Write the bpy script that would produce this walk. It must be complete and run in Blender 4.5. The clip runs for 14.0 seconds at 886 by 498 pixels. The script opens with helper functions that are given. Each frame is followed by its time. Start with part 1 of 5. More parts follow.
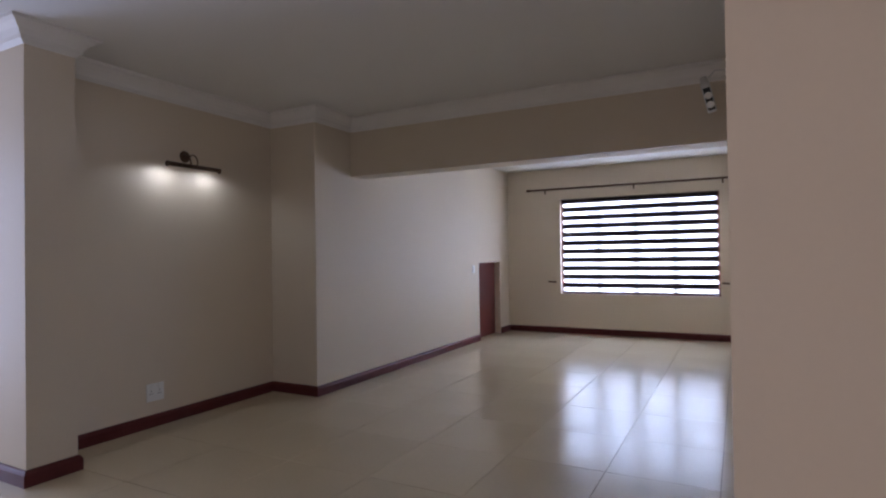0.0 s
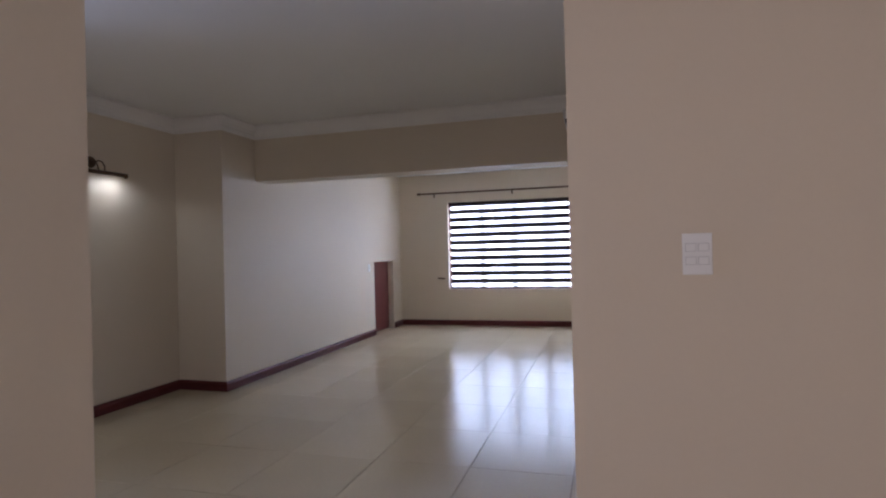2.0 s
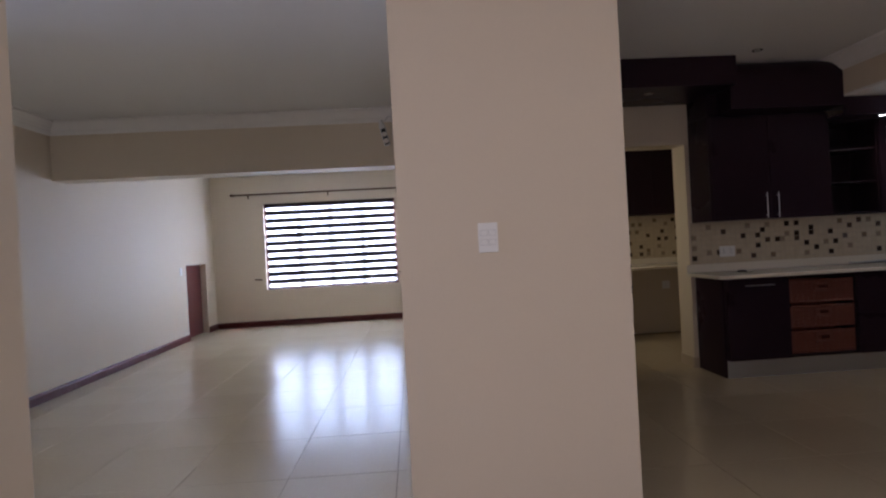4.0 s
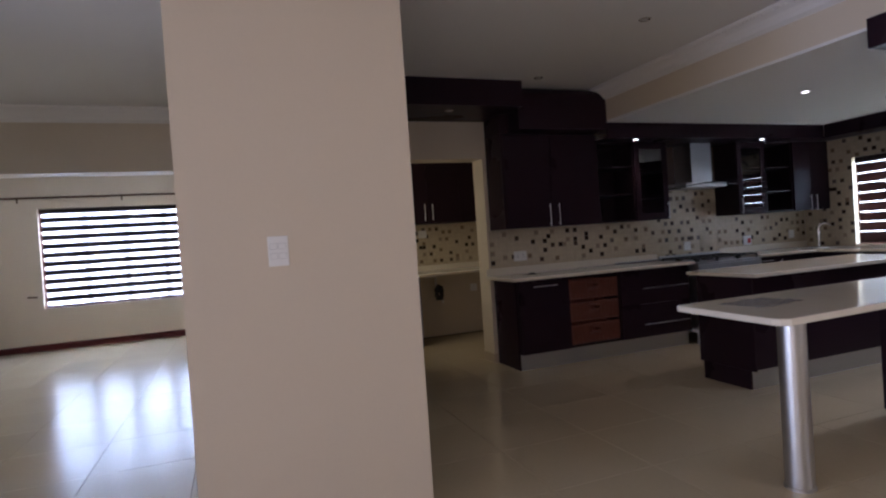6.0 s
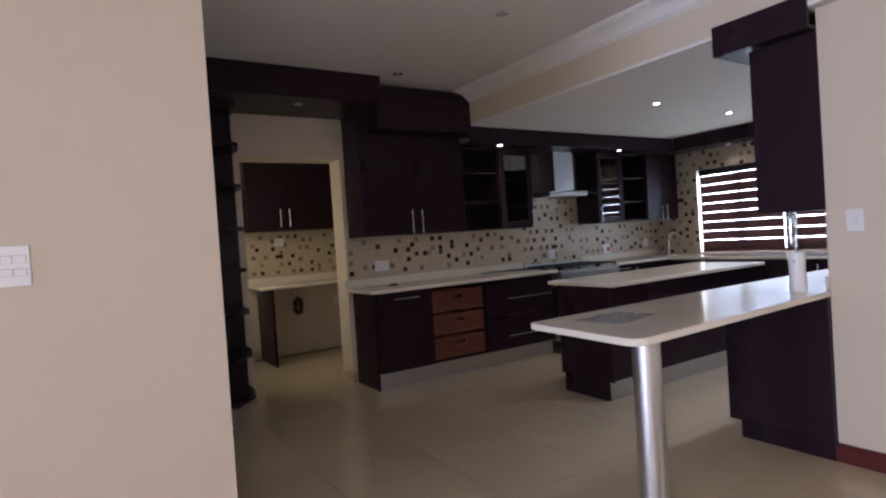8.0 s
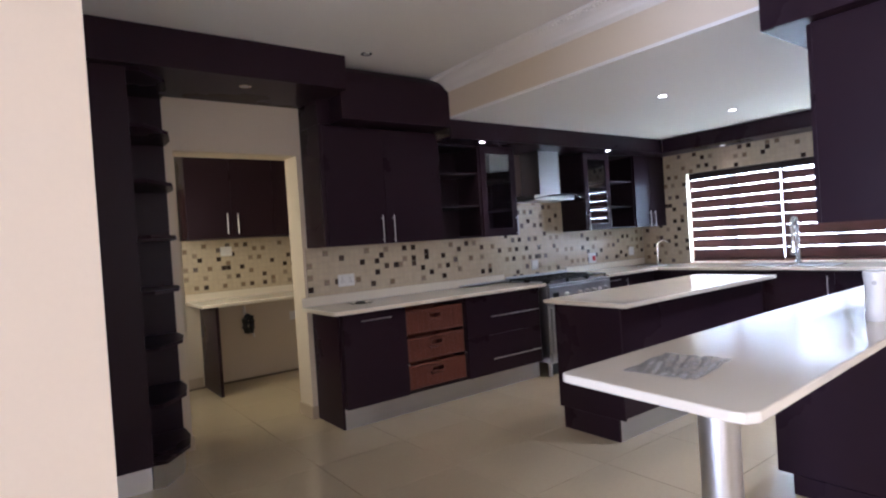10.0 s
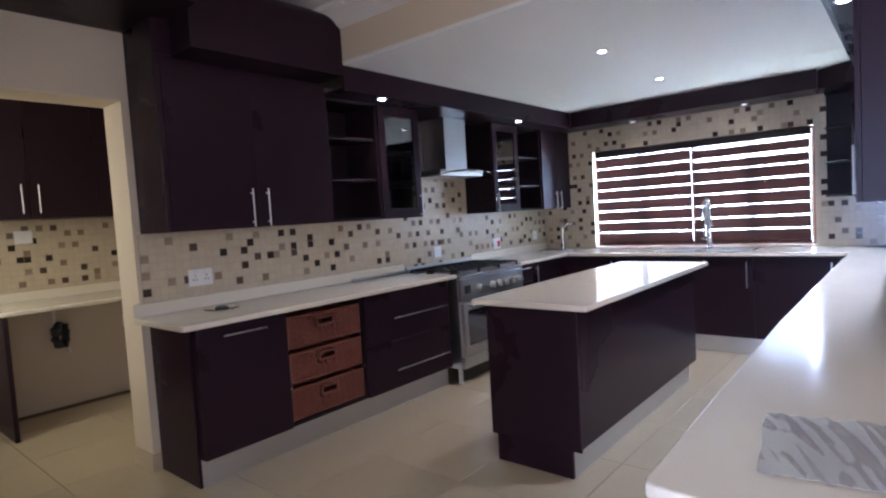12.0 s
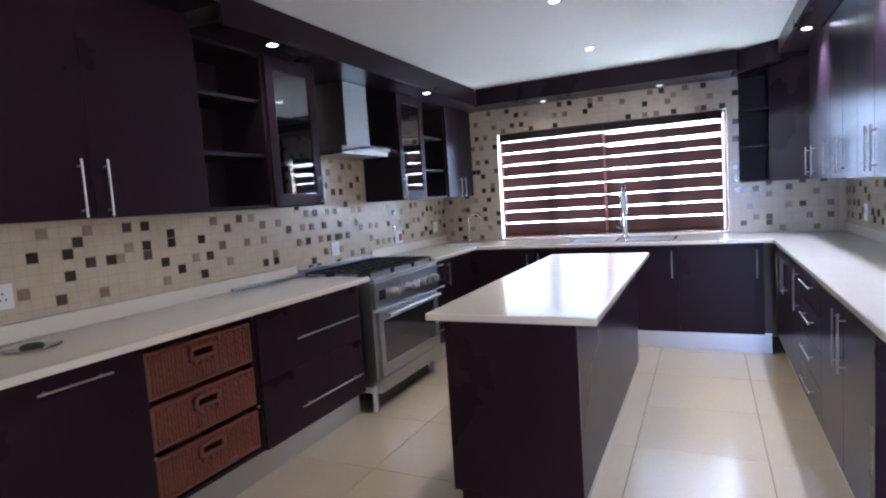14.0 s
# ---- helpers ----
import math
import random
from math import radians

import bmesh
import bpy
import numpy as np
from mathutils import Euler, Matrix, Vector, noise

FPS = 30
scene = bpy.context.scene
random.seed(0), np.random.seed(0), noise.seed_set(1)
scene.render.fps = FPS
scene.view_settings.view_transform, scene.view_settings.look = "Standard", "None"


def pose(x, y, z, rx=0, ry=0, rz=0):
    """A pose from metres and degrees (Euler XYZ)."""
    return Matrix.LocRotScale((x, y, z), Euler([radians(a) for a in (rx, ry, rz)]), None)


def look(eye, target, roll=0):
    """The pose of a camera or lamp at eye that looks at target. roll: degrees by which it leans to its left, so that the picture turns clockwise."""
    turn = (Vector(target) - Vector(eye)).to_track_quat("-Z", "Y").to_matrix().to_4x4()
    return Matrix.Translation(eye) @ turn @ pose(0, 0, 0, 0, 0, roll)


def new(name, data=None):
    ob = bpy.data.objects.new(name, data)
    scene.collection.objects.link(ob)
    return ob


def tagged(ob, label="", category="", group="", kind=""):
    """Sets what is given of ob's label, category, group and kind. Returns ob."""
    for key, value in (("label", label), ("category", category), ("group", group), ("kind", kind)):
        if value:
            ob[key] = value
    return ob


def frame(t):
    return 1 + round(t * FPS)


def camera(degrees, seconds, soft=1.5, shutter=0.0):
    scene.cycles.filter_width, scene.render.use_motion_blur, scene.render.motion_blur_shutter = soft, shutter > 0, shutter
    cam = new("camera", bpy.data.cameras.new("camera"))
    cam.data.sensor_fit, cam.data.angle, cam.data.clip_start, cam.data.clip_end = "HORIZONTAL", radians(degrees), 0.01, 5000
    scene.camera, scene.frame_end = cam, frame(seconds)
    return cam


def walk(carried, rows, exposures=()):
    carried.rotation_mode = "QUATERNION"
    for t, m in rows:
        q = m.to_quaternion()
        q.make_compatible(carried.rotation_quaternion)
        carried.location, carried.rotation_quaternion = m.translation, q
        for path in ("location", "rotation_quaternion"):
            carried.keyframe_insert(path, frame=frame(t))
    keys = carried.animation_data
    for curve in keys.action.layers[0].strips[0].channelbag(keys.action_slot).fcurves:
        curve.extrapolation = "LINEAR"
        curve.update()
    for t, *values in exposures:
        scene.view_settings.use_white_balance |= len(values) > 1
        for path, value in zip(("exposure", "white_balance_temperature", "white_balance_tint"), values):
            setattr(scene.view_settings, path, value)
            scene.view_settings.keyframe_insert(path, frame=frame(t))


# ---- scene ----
cam = camera(76.6, 14.0, soft=2.2)
PATH = [
    (0, (0.738, 0.718, 1.321), (-0.196, 2.486, 1.342), -0.8),
    (0.5, (0.797, 0.576, 1.363), (-0.092, 2.367, 1.372), -0.5),
    (1, (0.819, 0.437, 1.357), (0.025, 2.273, 1.367), -0.9),
    (1.5, (0.842, 0.28, 1.349), (0.165, 2.162, 1.356), -1.1),
    (2, (0.84, 0.104, 1.339), (0.283, 2.024, 1.347), -1.4),
    (4.5, (0.774, -0.524, 1.28), (1.047, 1.458, 1.262), -3.4),
    (5, (0.825, -0.55, 1.308), (1.246, 1.405, 1.276), -3.6),
    (5.5, (0.88, -0.546, 1.312), (1.443, 1.372, 1.278), -3.8),
    (6, (0.938, -0.536, 1.311), (1.636, 1.338, 1.278), -3.9),
    (6.5, (1.002, -0.492, 1.314), (1.832, 1.327, 1.28), -3.9),
    (7, (1.138, -0.413, 1.305), (2.07, 1.357, 1.275), -4.0),
    (7.5, (1.242, -0.338, 1.293), (2.253, 1.388, 1.264), -3.8),
    (8, (1.33, -0.237, 1.305), (2.402, 1.451, 1.27), -3.8),
    (10.3, (1.684, 0.629, 1.36), (2.928, 2.196, 1.334), -3.6),
    (10.5, (1.734, 0.758, 1.344), (3.026, 2.285, 1.316), -3.3),
    (11, (1.846, 0.959, 1.357), (3.227, 2.405, 1.316), -3.4),
    (11.5, (1.962, 1.146, 1.367), (3.417, 2.515, 1.295), -3.5),
    (12, (2.091, 1.354, 1.373), (3.618, 2.641, 1.253), -3.5),
    (12.5, (2.221, 1.57, 1.361), (3.822, 2.76, 1.209), -3.7),
    (13, (2.329, 1.8, 1.367), (4.007, 2.877, 1.202), -3.7),
    (13.5, (2.441, 2.034, 1.344), (4.188, 2.992, 1.179), -3.6),
    (14, (2.549, 2.19, 1.353), (4.35, 3.042, 1.178), -3.8),
]
EXPOSURES = [(0.0, -1.22, 5900, 29), (2.0, -1.10, 5850, 28), (4.5, -0.9, 5750, 27), (6.0, -0.85, 5650, 26), (7.5, -0.46, 5650, 26),
             (8.2, -0.08, 5600, 26), (10.3, 0.73, 5400, 24), (12.0, 0.70, 5250, 24), (14.0, 0.82, 5200, 24)]
walk(cam, [(t, look(eye, target, roll)) for t, eye, target, roll in PATH], EXPOSURES)

# ---- light and exposure ----
world = bpy.data.worlds.new("world")
scene.world = world
world.use_nodes = True
wn = world.node_tree.nodes
sky = wn.new("ShaderNodeTexSky")
sky.sky_type = 'NISHITA'
sky.sun_disc = False
sky.sun_elevation = radians(50)
sky.sun_rotation = radians(120)
wn["Background"].inputs["Strength"].default_value = 0.08
world.node_tree.links.new(sky.outputs["Color"], wn["Background"].inputs["Color"])


def area_lamp(name, eye, target, width, height, watts, colour):
    """An area lamp outside an opening, for daylight and for added fill."""
    data = bpy.data.lights.new(name, 'AREA')
    data.shape, data.size, data.size_y, data.energy, data.color = 'RECTANGLE', width, height, watts, colour
    ob = new(name, data)
    ob.matrix_world = look(eye, target)
    return ob


def spot_lamp(name, eye, target, watts, degrees, colour, blend=0.6, radius=0.02):
    data = bpy.data.lights.new(name, 'SPOT')
    data.energy, data.color, data.spot_size, data.spot_blend, data.shadow_soft_size = watts, colour, radians(degrees), blend, radius
    ob = new(name, data)
    ob.matrix_world = look(eye, target)
    return ob


DAY = (0.64, 0.81, 1.0)
WARM = (1.0, 0.86, 0.68)
area_lamp("daylight_living", (-0.7, 10.9, 1.95), (-0.7, 5.0, 0.6), 3.6, 3.0, 2350, DAY)
area_lamp("daylight_kitchen", (9.2, 3.0, 2.35), (5.0, 3.0, 0.7), 3.4, 3.5, 1800, (0.69, 0.85, 1.0))
# added fill, aimed up through the window to brighten the kitchen ceiling
area_lamp("ceiling_fill_kitchen", (9.3, 3.0, 0.25), (7.6, 3.0, 2.4), 3.4, 1.4, 1350, (0.84, 1.0, 0.82))
area_lamp("daylight_hall_west", (-5.4, 1.8, 1.3), (0.0, 1.8, 1.2), 1.3, 2.2, 130, (0.60, 0.75, 1.0))
# added fill for the hall pier, through an invented opening
area_lamp("hall_west_fill", (-5.4, -1.0, 1.3), (0.0, 0.6, 1.2), 1.2, 2.2, 230, (0.85, 0.92, 1.0))
# added fill from low outside, to brighten the living room ceiling
area_lamp("ceiling_fill_living", (-0.7, 11.2, 0.2), (-0.7, 9.2, 2.2), 3.6, 1.6, 720, (0.95, 1.0, 0.95))
area_lamp("daylight_hall_south", (-1.15, -3.5, 1.5), (0.4, 2.2, 1.2), 2.5, 1.8, 80, (1.0, 0.92, 0.85))
# added fill to brighten the end face of the hall pier
area_lamp("hall_east_fill", (5.2, -1.9, 1.4), (0.0, 0.6, 1.3), 1.4, 1.6, 60, (0.88, 0.93, 1.0))

area_lamp("daylight_scullery", (1.7, 5.6, 1.75), (3.4, 5.9, 0.6), 1.0, 1.1, 17, (1.0, 0.91, 0.56))

# ---- materials ----


def material(name):
    m = bpy.data.materials.new(name)
    m.use_nodes = True
    t = m.node_tree
    return m, t.nodes, t.links, t.nodes["Principled BSDF"]


def surface(name, colour, rough=0.5, metal=0.0, vary=0.06, scale=3.0, grain=0.0, grain_scale=60.0, bump=0.0, bump_scale=80.0,
            stretch=(1, 1, 1), coat=0.0, spread=0.0, specular=0.5):
    """A plain real surface: colour with large and fine variation, roughness variation, fine relief."""
    m, n, l, b = material(name)
    co = n.new("ShaderNodeTexCoord")
    mp = n.new("ShaderNodeMapping")
    mp.inputs["Scale"].default_value = stretch
    l.new(co.outputs["Object"], mp.inputs["Vector"])
    big = n.new("ShaderNodeTexNoise")
    big.inputs["Scale"].default_value, big.inputs["Detail"].default_value = scale, 5
    l.new(mp.outputs["Vector"], big.inputs["Vector"])
    fine = n.new("ShaderNodeTexNoise")
    fine.inputs["Scale"].default_value, fine.inputs["Detail"].default_value = grain_scale, 6
    l.new(mp.outputs["Vector"], fine.inputs["Vector"])
    add = n.new("ShaderNodeMath")
    add.operation = 'MULTIPLY_ADD'
    l.new(big.outputs["Fac"], add.inputs[0])
    add.inputs[1].default_value = vary * 2
    add.inputs[2].default_value = 1 - vary - grain
    add2 = n.new("ShaderNodeMath")
    add2.operation = 'MULTIPLY_ADD'
    l.new(fine.outputs["Fac"], add2.inputs[0])
    add2.inputs[1].default_value = grain * 2
    l.new(add.outputs[0], add2.inputs[2])
    value = add2.outputs[0]
    if spread:
        info = n.new("ShaderNodeObjectInfo")
        add3 = n.new("ShaderNodeMath")
        add3.operation = 'MULTIPLY_ADD'
        l.new(info.outputs["Random"], add3.inputs[0])
        add3.inputs[1].default_value = spread
        l.new(value, add3.inputs[2])
        value = add3.outputs[0]
    mul = n.new("ShaderNodeVectorMath")
    mul.operation = 'SCALE'
    mul.inputs[0].default_value = colour
    l.new(value, mul.inputs["Scale"])
    l.new(mul.outputs["Vector"], b.inputs["Base Color"])
    rr = n.new("ShaderNodeMath")
    rr.operation = 'MULTIPLY_ADD'
    l.new(big.outputs["Fac"], rr.inputs[0])
    rr.inputs[1].default_value = rough * 0.3
    rr.inputs[2].default_value = rough * 0.85
    l.new(rr.outputs[0], b.inputs["Roughness"])
    b.inputs["Metallic"].default_value = metal
    b.inputs["Coat Weight"].default_value = coat
    b.inputs["Specular IOR Level"].default_value = specular
    if bump:
        bp = n.new("ShaderNodeBump")
        bp.inputs["Strength"].default_value = bump
        bp.inputs["Distance"].default_value = 0.004
        bn = n.new("ShaderNodeTexNoise")
        bn.inputs["Scale"].default_value, bn.inputs["Detail"].default_value = bump_scale, 4
        l.new(mp.outputs["Vector"], bn.inputs["Vector"])
        l.new(bn.outputs["Fac"], bp.inputs["Height"])
        l.new(bp.outputs["Normal"], b.inputs["Normal"])
    return m


PAINT = surface("beige wall paint", (0.665, 0.568, 0.437), 0.6, vary=0.025, scale=1.2, grain=0.02, bump=0.12, bump_scale=55)
CEIL = surface("white ceiling paint", (0.78, 0.76, 0.73), 0.75, vary=0.02, scale=0.8, grain=0.015, bump=0.08, bump_scale=70)
CORNICE = surface("white plaster cornice", (0.80, 0.77, 0.73), 0.6, vary=0.03, scale=3, bump=0.05)
CHERRY = surface("dark cherry wood", (0.115, 0.022, 0.018), 0.35, vary=0.2, scale=4, grain=0.2, grain_scale=30, stretch=(1, 1, 6))
SKIRT = surface("cherry skirting board", (0.10, 0.022, 0.020), 0.4, specular=0.2, vary=0.15, scale=4, grain=0.12, grain_scale=40)
ESPRESSO = surface("espresso cabinet board", (0.0235, 0.0125, 0.0182), 0.28, vary=0.03, scale=0.8, grain=0.012, grain_scale=40,
                   bump=0.003, bump_scale=60, spread=0.06, specular=0.11)
# the same board darkened: shade inside the open units is put into its colour
ESP_SHADED = surface("espresso board with inside shade in its colour", (0.014, 0.007, 0.010), 0.5, specular=0.25, vary=0.12, scale=2.0, grain=0.12, stretch=(6, 6, 0.8))
WALNUT = surface("walnut board", (0.075, 0.042, 0.026), 0.4, vary=0.2, scale=3, grain=0.25, grain_scale=40, stretch=(10, 10, 0.7))
STONE = surface("cream quartz top", (0.80, 0.73, 0.60), 0.14, specular=0.85, vary=0.02, scale=6, grain=0.06, grain_scale=260)
TILE = surface("cream porcelain floor tile", (0.56, 0.465, 0.31), 0.18, specular=0.95, vary=0.06, scale=1.6, grain=0.05, grain_scale=45, bump=0.015,
               bump_scale=12, spread=0.05)
GROUT = surface("brown floor grout", (0.15, 0.115, 0.08), 0.95, specular=0.1, vary=0.15, scale=6, bump=0.2)
SKTILE = surface("cream skirting tile", (0.50, 0.40, 0.28), 0.3, vary=0.06, scale=4)
STEEL = surface("brushed stainless steel", (0.62, 0.61, 0.60), 0.36, metal=1.0, vary=0.05, scale=3, grain=0.08, grain_scale=90,
                stretch=(1, 1, 18))
DSTEEL = surface("dark stainless steel", (0.52, 0.52, 0.53), 0.33, metal=1.0, vary=0.06, scale=3, grain=0.08, grain_scale=90, stretch=(1, 1, 18))
PLINTH = surface("brushed aluminium plinth", (0.66, 0.67, 0.70), 0.34, metal=1.0, vary=0.06, scale=3, grain=0.08, grain_scale=60,
                 stretch=(0.3, 0.3, 20))
CHROME = surface("polished chrome", (0.80, 0.80, 0.80), 0.08, metal=1.0, vary=0.02)
BRASS = surface("antique bronze metal", (0.13, 0.085, 0.06), 0.35, metal=1.0, vary=0.15, scale=12)
IRON = surface("black cast iron", (0.02, 0.02, 0.02), 0.55, vary=0.2, scale=20, bump=0.1)
PLASTIC = surface("white plastic", (0.80, 0.79, 0.76), 0.3, vary=0.015)
# grey of plastic parts, and of the shade painted round the rockers
GREY = surface("grey plastic and gap shade", (0.5, 0.49, 0.47), 0.5)
REDP = surface("red plastic switch", (0.55, 0.02, 0.02), 0.3)
BLACKP = surface("black rubber and plastic", (0.015, 0.015, 0.016), 0.45, vary=0.1)
ALU = surface("bronze aluminium window frame", (0.19, 0.075, 0.05), 0.4, metal=0.0, vary=0.08)
WICKER = surface("brown woven wicker", (0.15, 0.043, 0.024), 0.55, vary=0.25, scale=14, grain=0.3, grain_scale=110)
PIER = surface("scullery wall paint", (0.64, 0.55, 0.42), 0.6, vary=0.03, scale=1.5, bump=0.1, bump_scale=55)


def glass(name, tint=(1, 1, 1), rough=0.0, ior=1.45):
    m, n, l, b = material(name)
    b.inputs["Base Color"].default_value = (*tint, 1)
    b.inputs["Transmission Weight"].default_value = 1.0
    b.inputs["Roughness"].default_value = rough
    b.inputs["IOR"].default_value = ior
    return m


GLASS = glass("clear glass", (0.95, 0.97, 0.96), 0.02)
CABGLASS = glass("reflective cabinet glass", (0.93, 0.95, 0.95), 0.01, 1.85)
SMOKE = surface("dark oven glass", (0.035, 0.033, 0.033), 0.06, vary=0.1, specular=1.0)


def fabric(name, colour, through_light, clear):
    """Blind cloth: diffuse, some light passing through the weave, and open weave."""
    m, n, l, b = material(name)
    out = n["Material Output"]
    b.inputs["Base Color"].default_value = (*colour, 1)
    b.inputs["Roughness"].default_value = 0.8
    co = n.new("ShaderNodeTexCoord")
    weave = n.new("ShaderNodeTexNoise")
    weave.inputs["Scale"].default_value = 9
    weave.inputs["Detail"].default_value = 6
    mp = n.new("ShaderNodeMapping")
    mp.inputs["Scale"].default_value = (1, 1, 14)
    l.new(co.outputs["Object"], mp.inputs["Vector"])
    l.new(mp.outputs["Vector"], weave.inputs["Vector"])
    mul = n.new("ShaderNodeMath")
    mul.operation = 'MULTIPLY_ADD'
    l.new(weave.outputs["Fac"], mul.inputs[0])
    mul.inputs[1].default_value, mul.inputs[2].default_value = 0.7, 0.65
    sc = n.new("ShaderNodeVectorMath")
    sc.operation = 'SCALE'
    sc.inputs[0].default_value = colour
    l.new(mul.outputs[0], sc.inputs["Scale"])
    l.new(sc.outputs["Vector"], b.inputs["Base Color"])
    tr = n.new("ShaderNodeBsdfTranslucent")
    l.new(sc.outputs["Vector"], tr.inputs["Color"])
    mix = n.new("ShaderNodeMixShader")
    mix.inputs[0].default_value = through_light
    l.new(b.outputs[0], mix.inputs[1])
    l.new(tr.outputs[0], mix.inputs[2])
    cl = n.new("ShaderNodeBsdfTransparent")
    mix2 = n.new("ShaderNodeMixShader")
    mix2.inputs[0].default_value = clear
    l.new(mix.outputs[0], mix2.inputs[1])
    l.new(cl.outputs[0], mix2.inputs[2])
    l.new(mix2.outputs[0], out.inputs["Surface"])
    return m


BAND_L = fabric("dark brown blind band", (0.030, 0.019, 0.018), 0.15, 0.0006)
BAND_K = fabric("red brown blind band", (0.075, 0.040, 0.034), 0.42, 0.0012)
SHEER = fabric("white sheer blind band", (0.8, 0.8, 0.8), 0.55, 0.55)


def glow(name, colour, strength):
    m, n, l, b = material(name)
    b.inputs["Base Color"].default_value = (0.8, 0.8, 0.8, 1)
    b.inputs["Emission Color"].default_value = (*colour, 1)
    b.inputs["Emission Strength"].default_value = strength
    return m


BULB = glow("lit lamp", (1.0, 0.95, 0.88), 14.0)
DIM = glow("faint lamp", (1.0, 0.95, 0.88), 1.2)


def accent(name):
    """Mosaic accent tiles in browns and tans, by the tile."""
    m, n, l, b = material(name)
    info = n.new("ShaderNodeObjectInfo")
    ramp = n.new("ShaderNodeValToRGB")
    ramp.color_ramp.interpolation = 'CONSTANT'
    e = ramp.color_ramp.elements
    e[0].position, e[0].color = 0.0, (0.045, 0.030, 0.022, 1)
    e[1].position, e[1].color = 0.34, (0.26, 0.19, 0.12, 1)
    for p, c in ((0.55, (0.10, 0.07, 0.05, 1)), (0.72, (0.33, 0.26, 0.18, 1)), (0.88, (0.17, 0.14, 0.12, 1))):
        x = e.new(p)
        x.color = c
    l.new(info.outputs["Random"], ramp.inputs["Fac"])
    co = n.new("ShaderNodeTexCoord")
    nz = n.new("ShaderNodeTexNoise")
    nz.inputs["Scale"].default_value = 60
    l.new(co.outputs["Object"], nz.inputs["Vector"])
    mx = n.new("ShaderNodeMix")
    mx.data_type = 'RGBA'
    mx.blend_type = 'OVERLAY'
    mx.inputs["Factor"].default_value = 0.5
    l.new(ramp.outputs["Color"], mx.inputs["A"])
    l.new(nz.outputs["Color"], mx.inputs["B"])
    l.new(mx.outputs["Result"], b.inputs["Base Color"])
    b.inputs["Roughness"].default_value = 0.12
    return m


ACCENT = accent("brown mosaic accent tile")


def mosaic():
    """Small cream mosaic tiles with pale joints, 48 mm apart."""
    m, n, l, b = material("cream mosaic tile")
    co = n.new("ShaderNodeTexCoord")
    sep = n.new("ShaderNodeSeparateXYZ")
    l.new(co.outputs["Object"], sep.inputs["Vector"])
    total = None
    for axis in ("X", "Y", "Z"):
        d = n.new("ShaderNodeMath")
        d.operation = 'DIVIDE'
        l.new(sep.outputs[axis], d.inputs[0])
        d.inputs[1].default_value = 0.048
        f = n.new("ShaderNodeMath")
        f.operation = 'FRACT'
        l.new(d.outputs[0], f.inputs[0])
        s = n.new("ShaderNodeMath")
        s.operation = 'SUBTRACT'
        l.new(f.outputs[0], s.inputs[0])
        s.inputs[1].default_value = 0.5
        a = n.new("ShaderNodeMath")
        a.operation = 'ABSOLUTE'
        l.new(s.outputs[0], a.inputs[0])
        g = n.new("ShaderNodeMath")
        g.operation = 'GREATER_THAN'
        l.new(a.outputs[0], g.inputs[0])
        g.inputs[1].default_value = 0.475
        if axis == "Z":
            total = g if total is None else total
            mm = n.new("ShaderNodeMath")
            mm.operation = 'MAXIMUM'
            l.new(total.outputs[0], mm.inputs[0])
            l.new(g.outputs[0], mm.inputs[1])
            total = mm
        elif axis == "X":
            total = g
    nz = n.new("ShaderNodeTexNoise")
    nz.inputs["Scale"].default_value = 14
    nz.inputs["Detail"].default_value = 5
    l.new(co.outputs["Object"], nz.inputs["Vector"])
    ramp = n.new("ShaderNodeValToRGB")
    e = ramp.color_ramp.elements
    e[0].position, e[0].color = 0.3, (0.52, 0.43, 0.295, 1)
    e[1].position, e[1].color = 0.7, (0.61, 0.515, 0.365, 1)
    l.new(nz.outputs["Fac"], ramp.inputs["Fac"])
    mx = n.new("ShaderNodeMix")
    mx.data_type = 'RGBA'
    l.new(total.outputs[0], mx.inputs["Factor"])
    l.new(ramp.outputs["Color"], mx.inputs["A"])
    mx.inputs["B"].default_value = (0.45, 0.38, 0.30, 1)
    l.new(mx.outputs["Result"], b.inputs["Base Color"])
    b.inputs["Roughness"].default_value = 0.22
    bp = n.new("ShaderNodeBump")
    bp.invert = True
    bp.inputs["Strength"].default_value = 0.2
    bp.inputs["Distance"].default_value = 0.001
    l.new(total.outputs[0], bp.inputs["Height"])
    l.new(bp.outputs["Normal"], b.inputs["Normal"])
    return m


MOSAIC = mosaic()

# ---- building helpers ----


def add_box(bm, x0, x1, y0, y1, z0, z1, bev=0.0):
    m = Matrix.Translation(((x0 + x1) / 2, (y0 + y1) / 2, (z0 + z1) / 2)) @ Matrix.Diagonal((abs(x1 - x0), abs(y1 - y0), abs(z1 - z0), 1))
    made = bmesh.ops.create_cube(bm, size=1, matrix=m)["verts"]
    if bev:
        edges = list({e for v in made for e in v.link_edges})
        bmesh.ops.bevel(bm, geom=edges, offset=bev, segments=2, affect='EDGES', profile=0.6)
    return made


def add_rod(bm, a, b, r, seg=14, r2=None):
    a, b = Vector(a), Vector(b)
    m = Matrix.Translation((a + b) / 2) @ (b - a).to_track_quat("Z", "Y").to_matrix().to_4x4()
    bmesh.ops.create_cone(bm, cap_ends=True, segments=seg, radius1=r, radius2=r if r2 is None else r2, depth=(b - a).length, matrix=m)


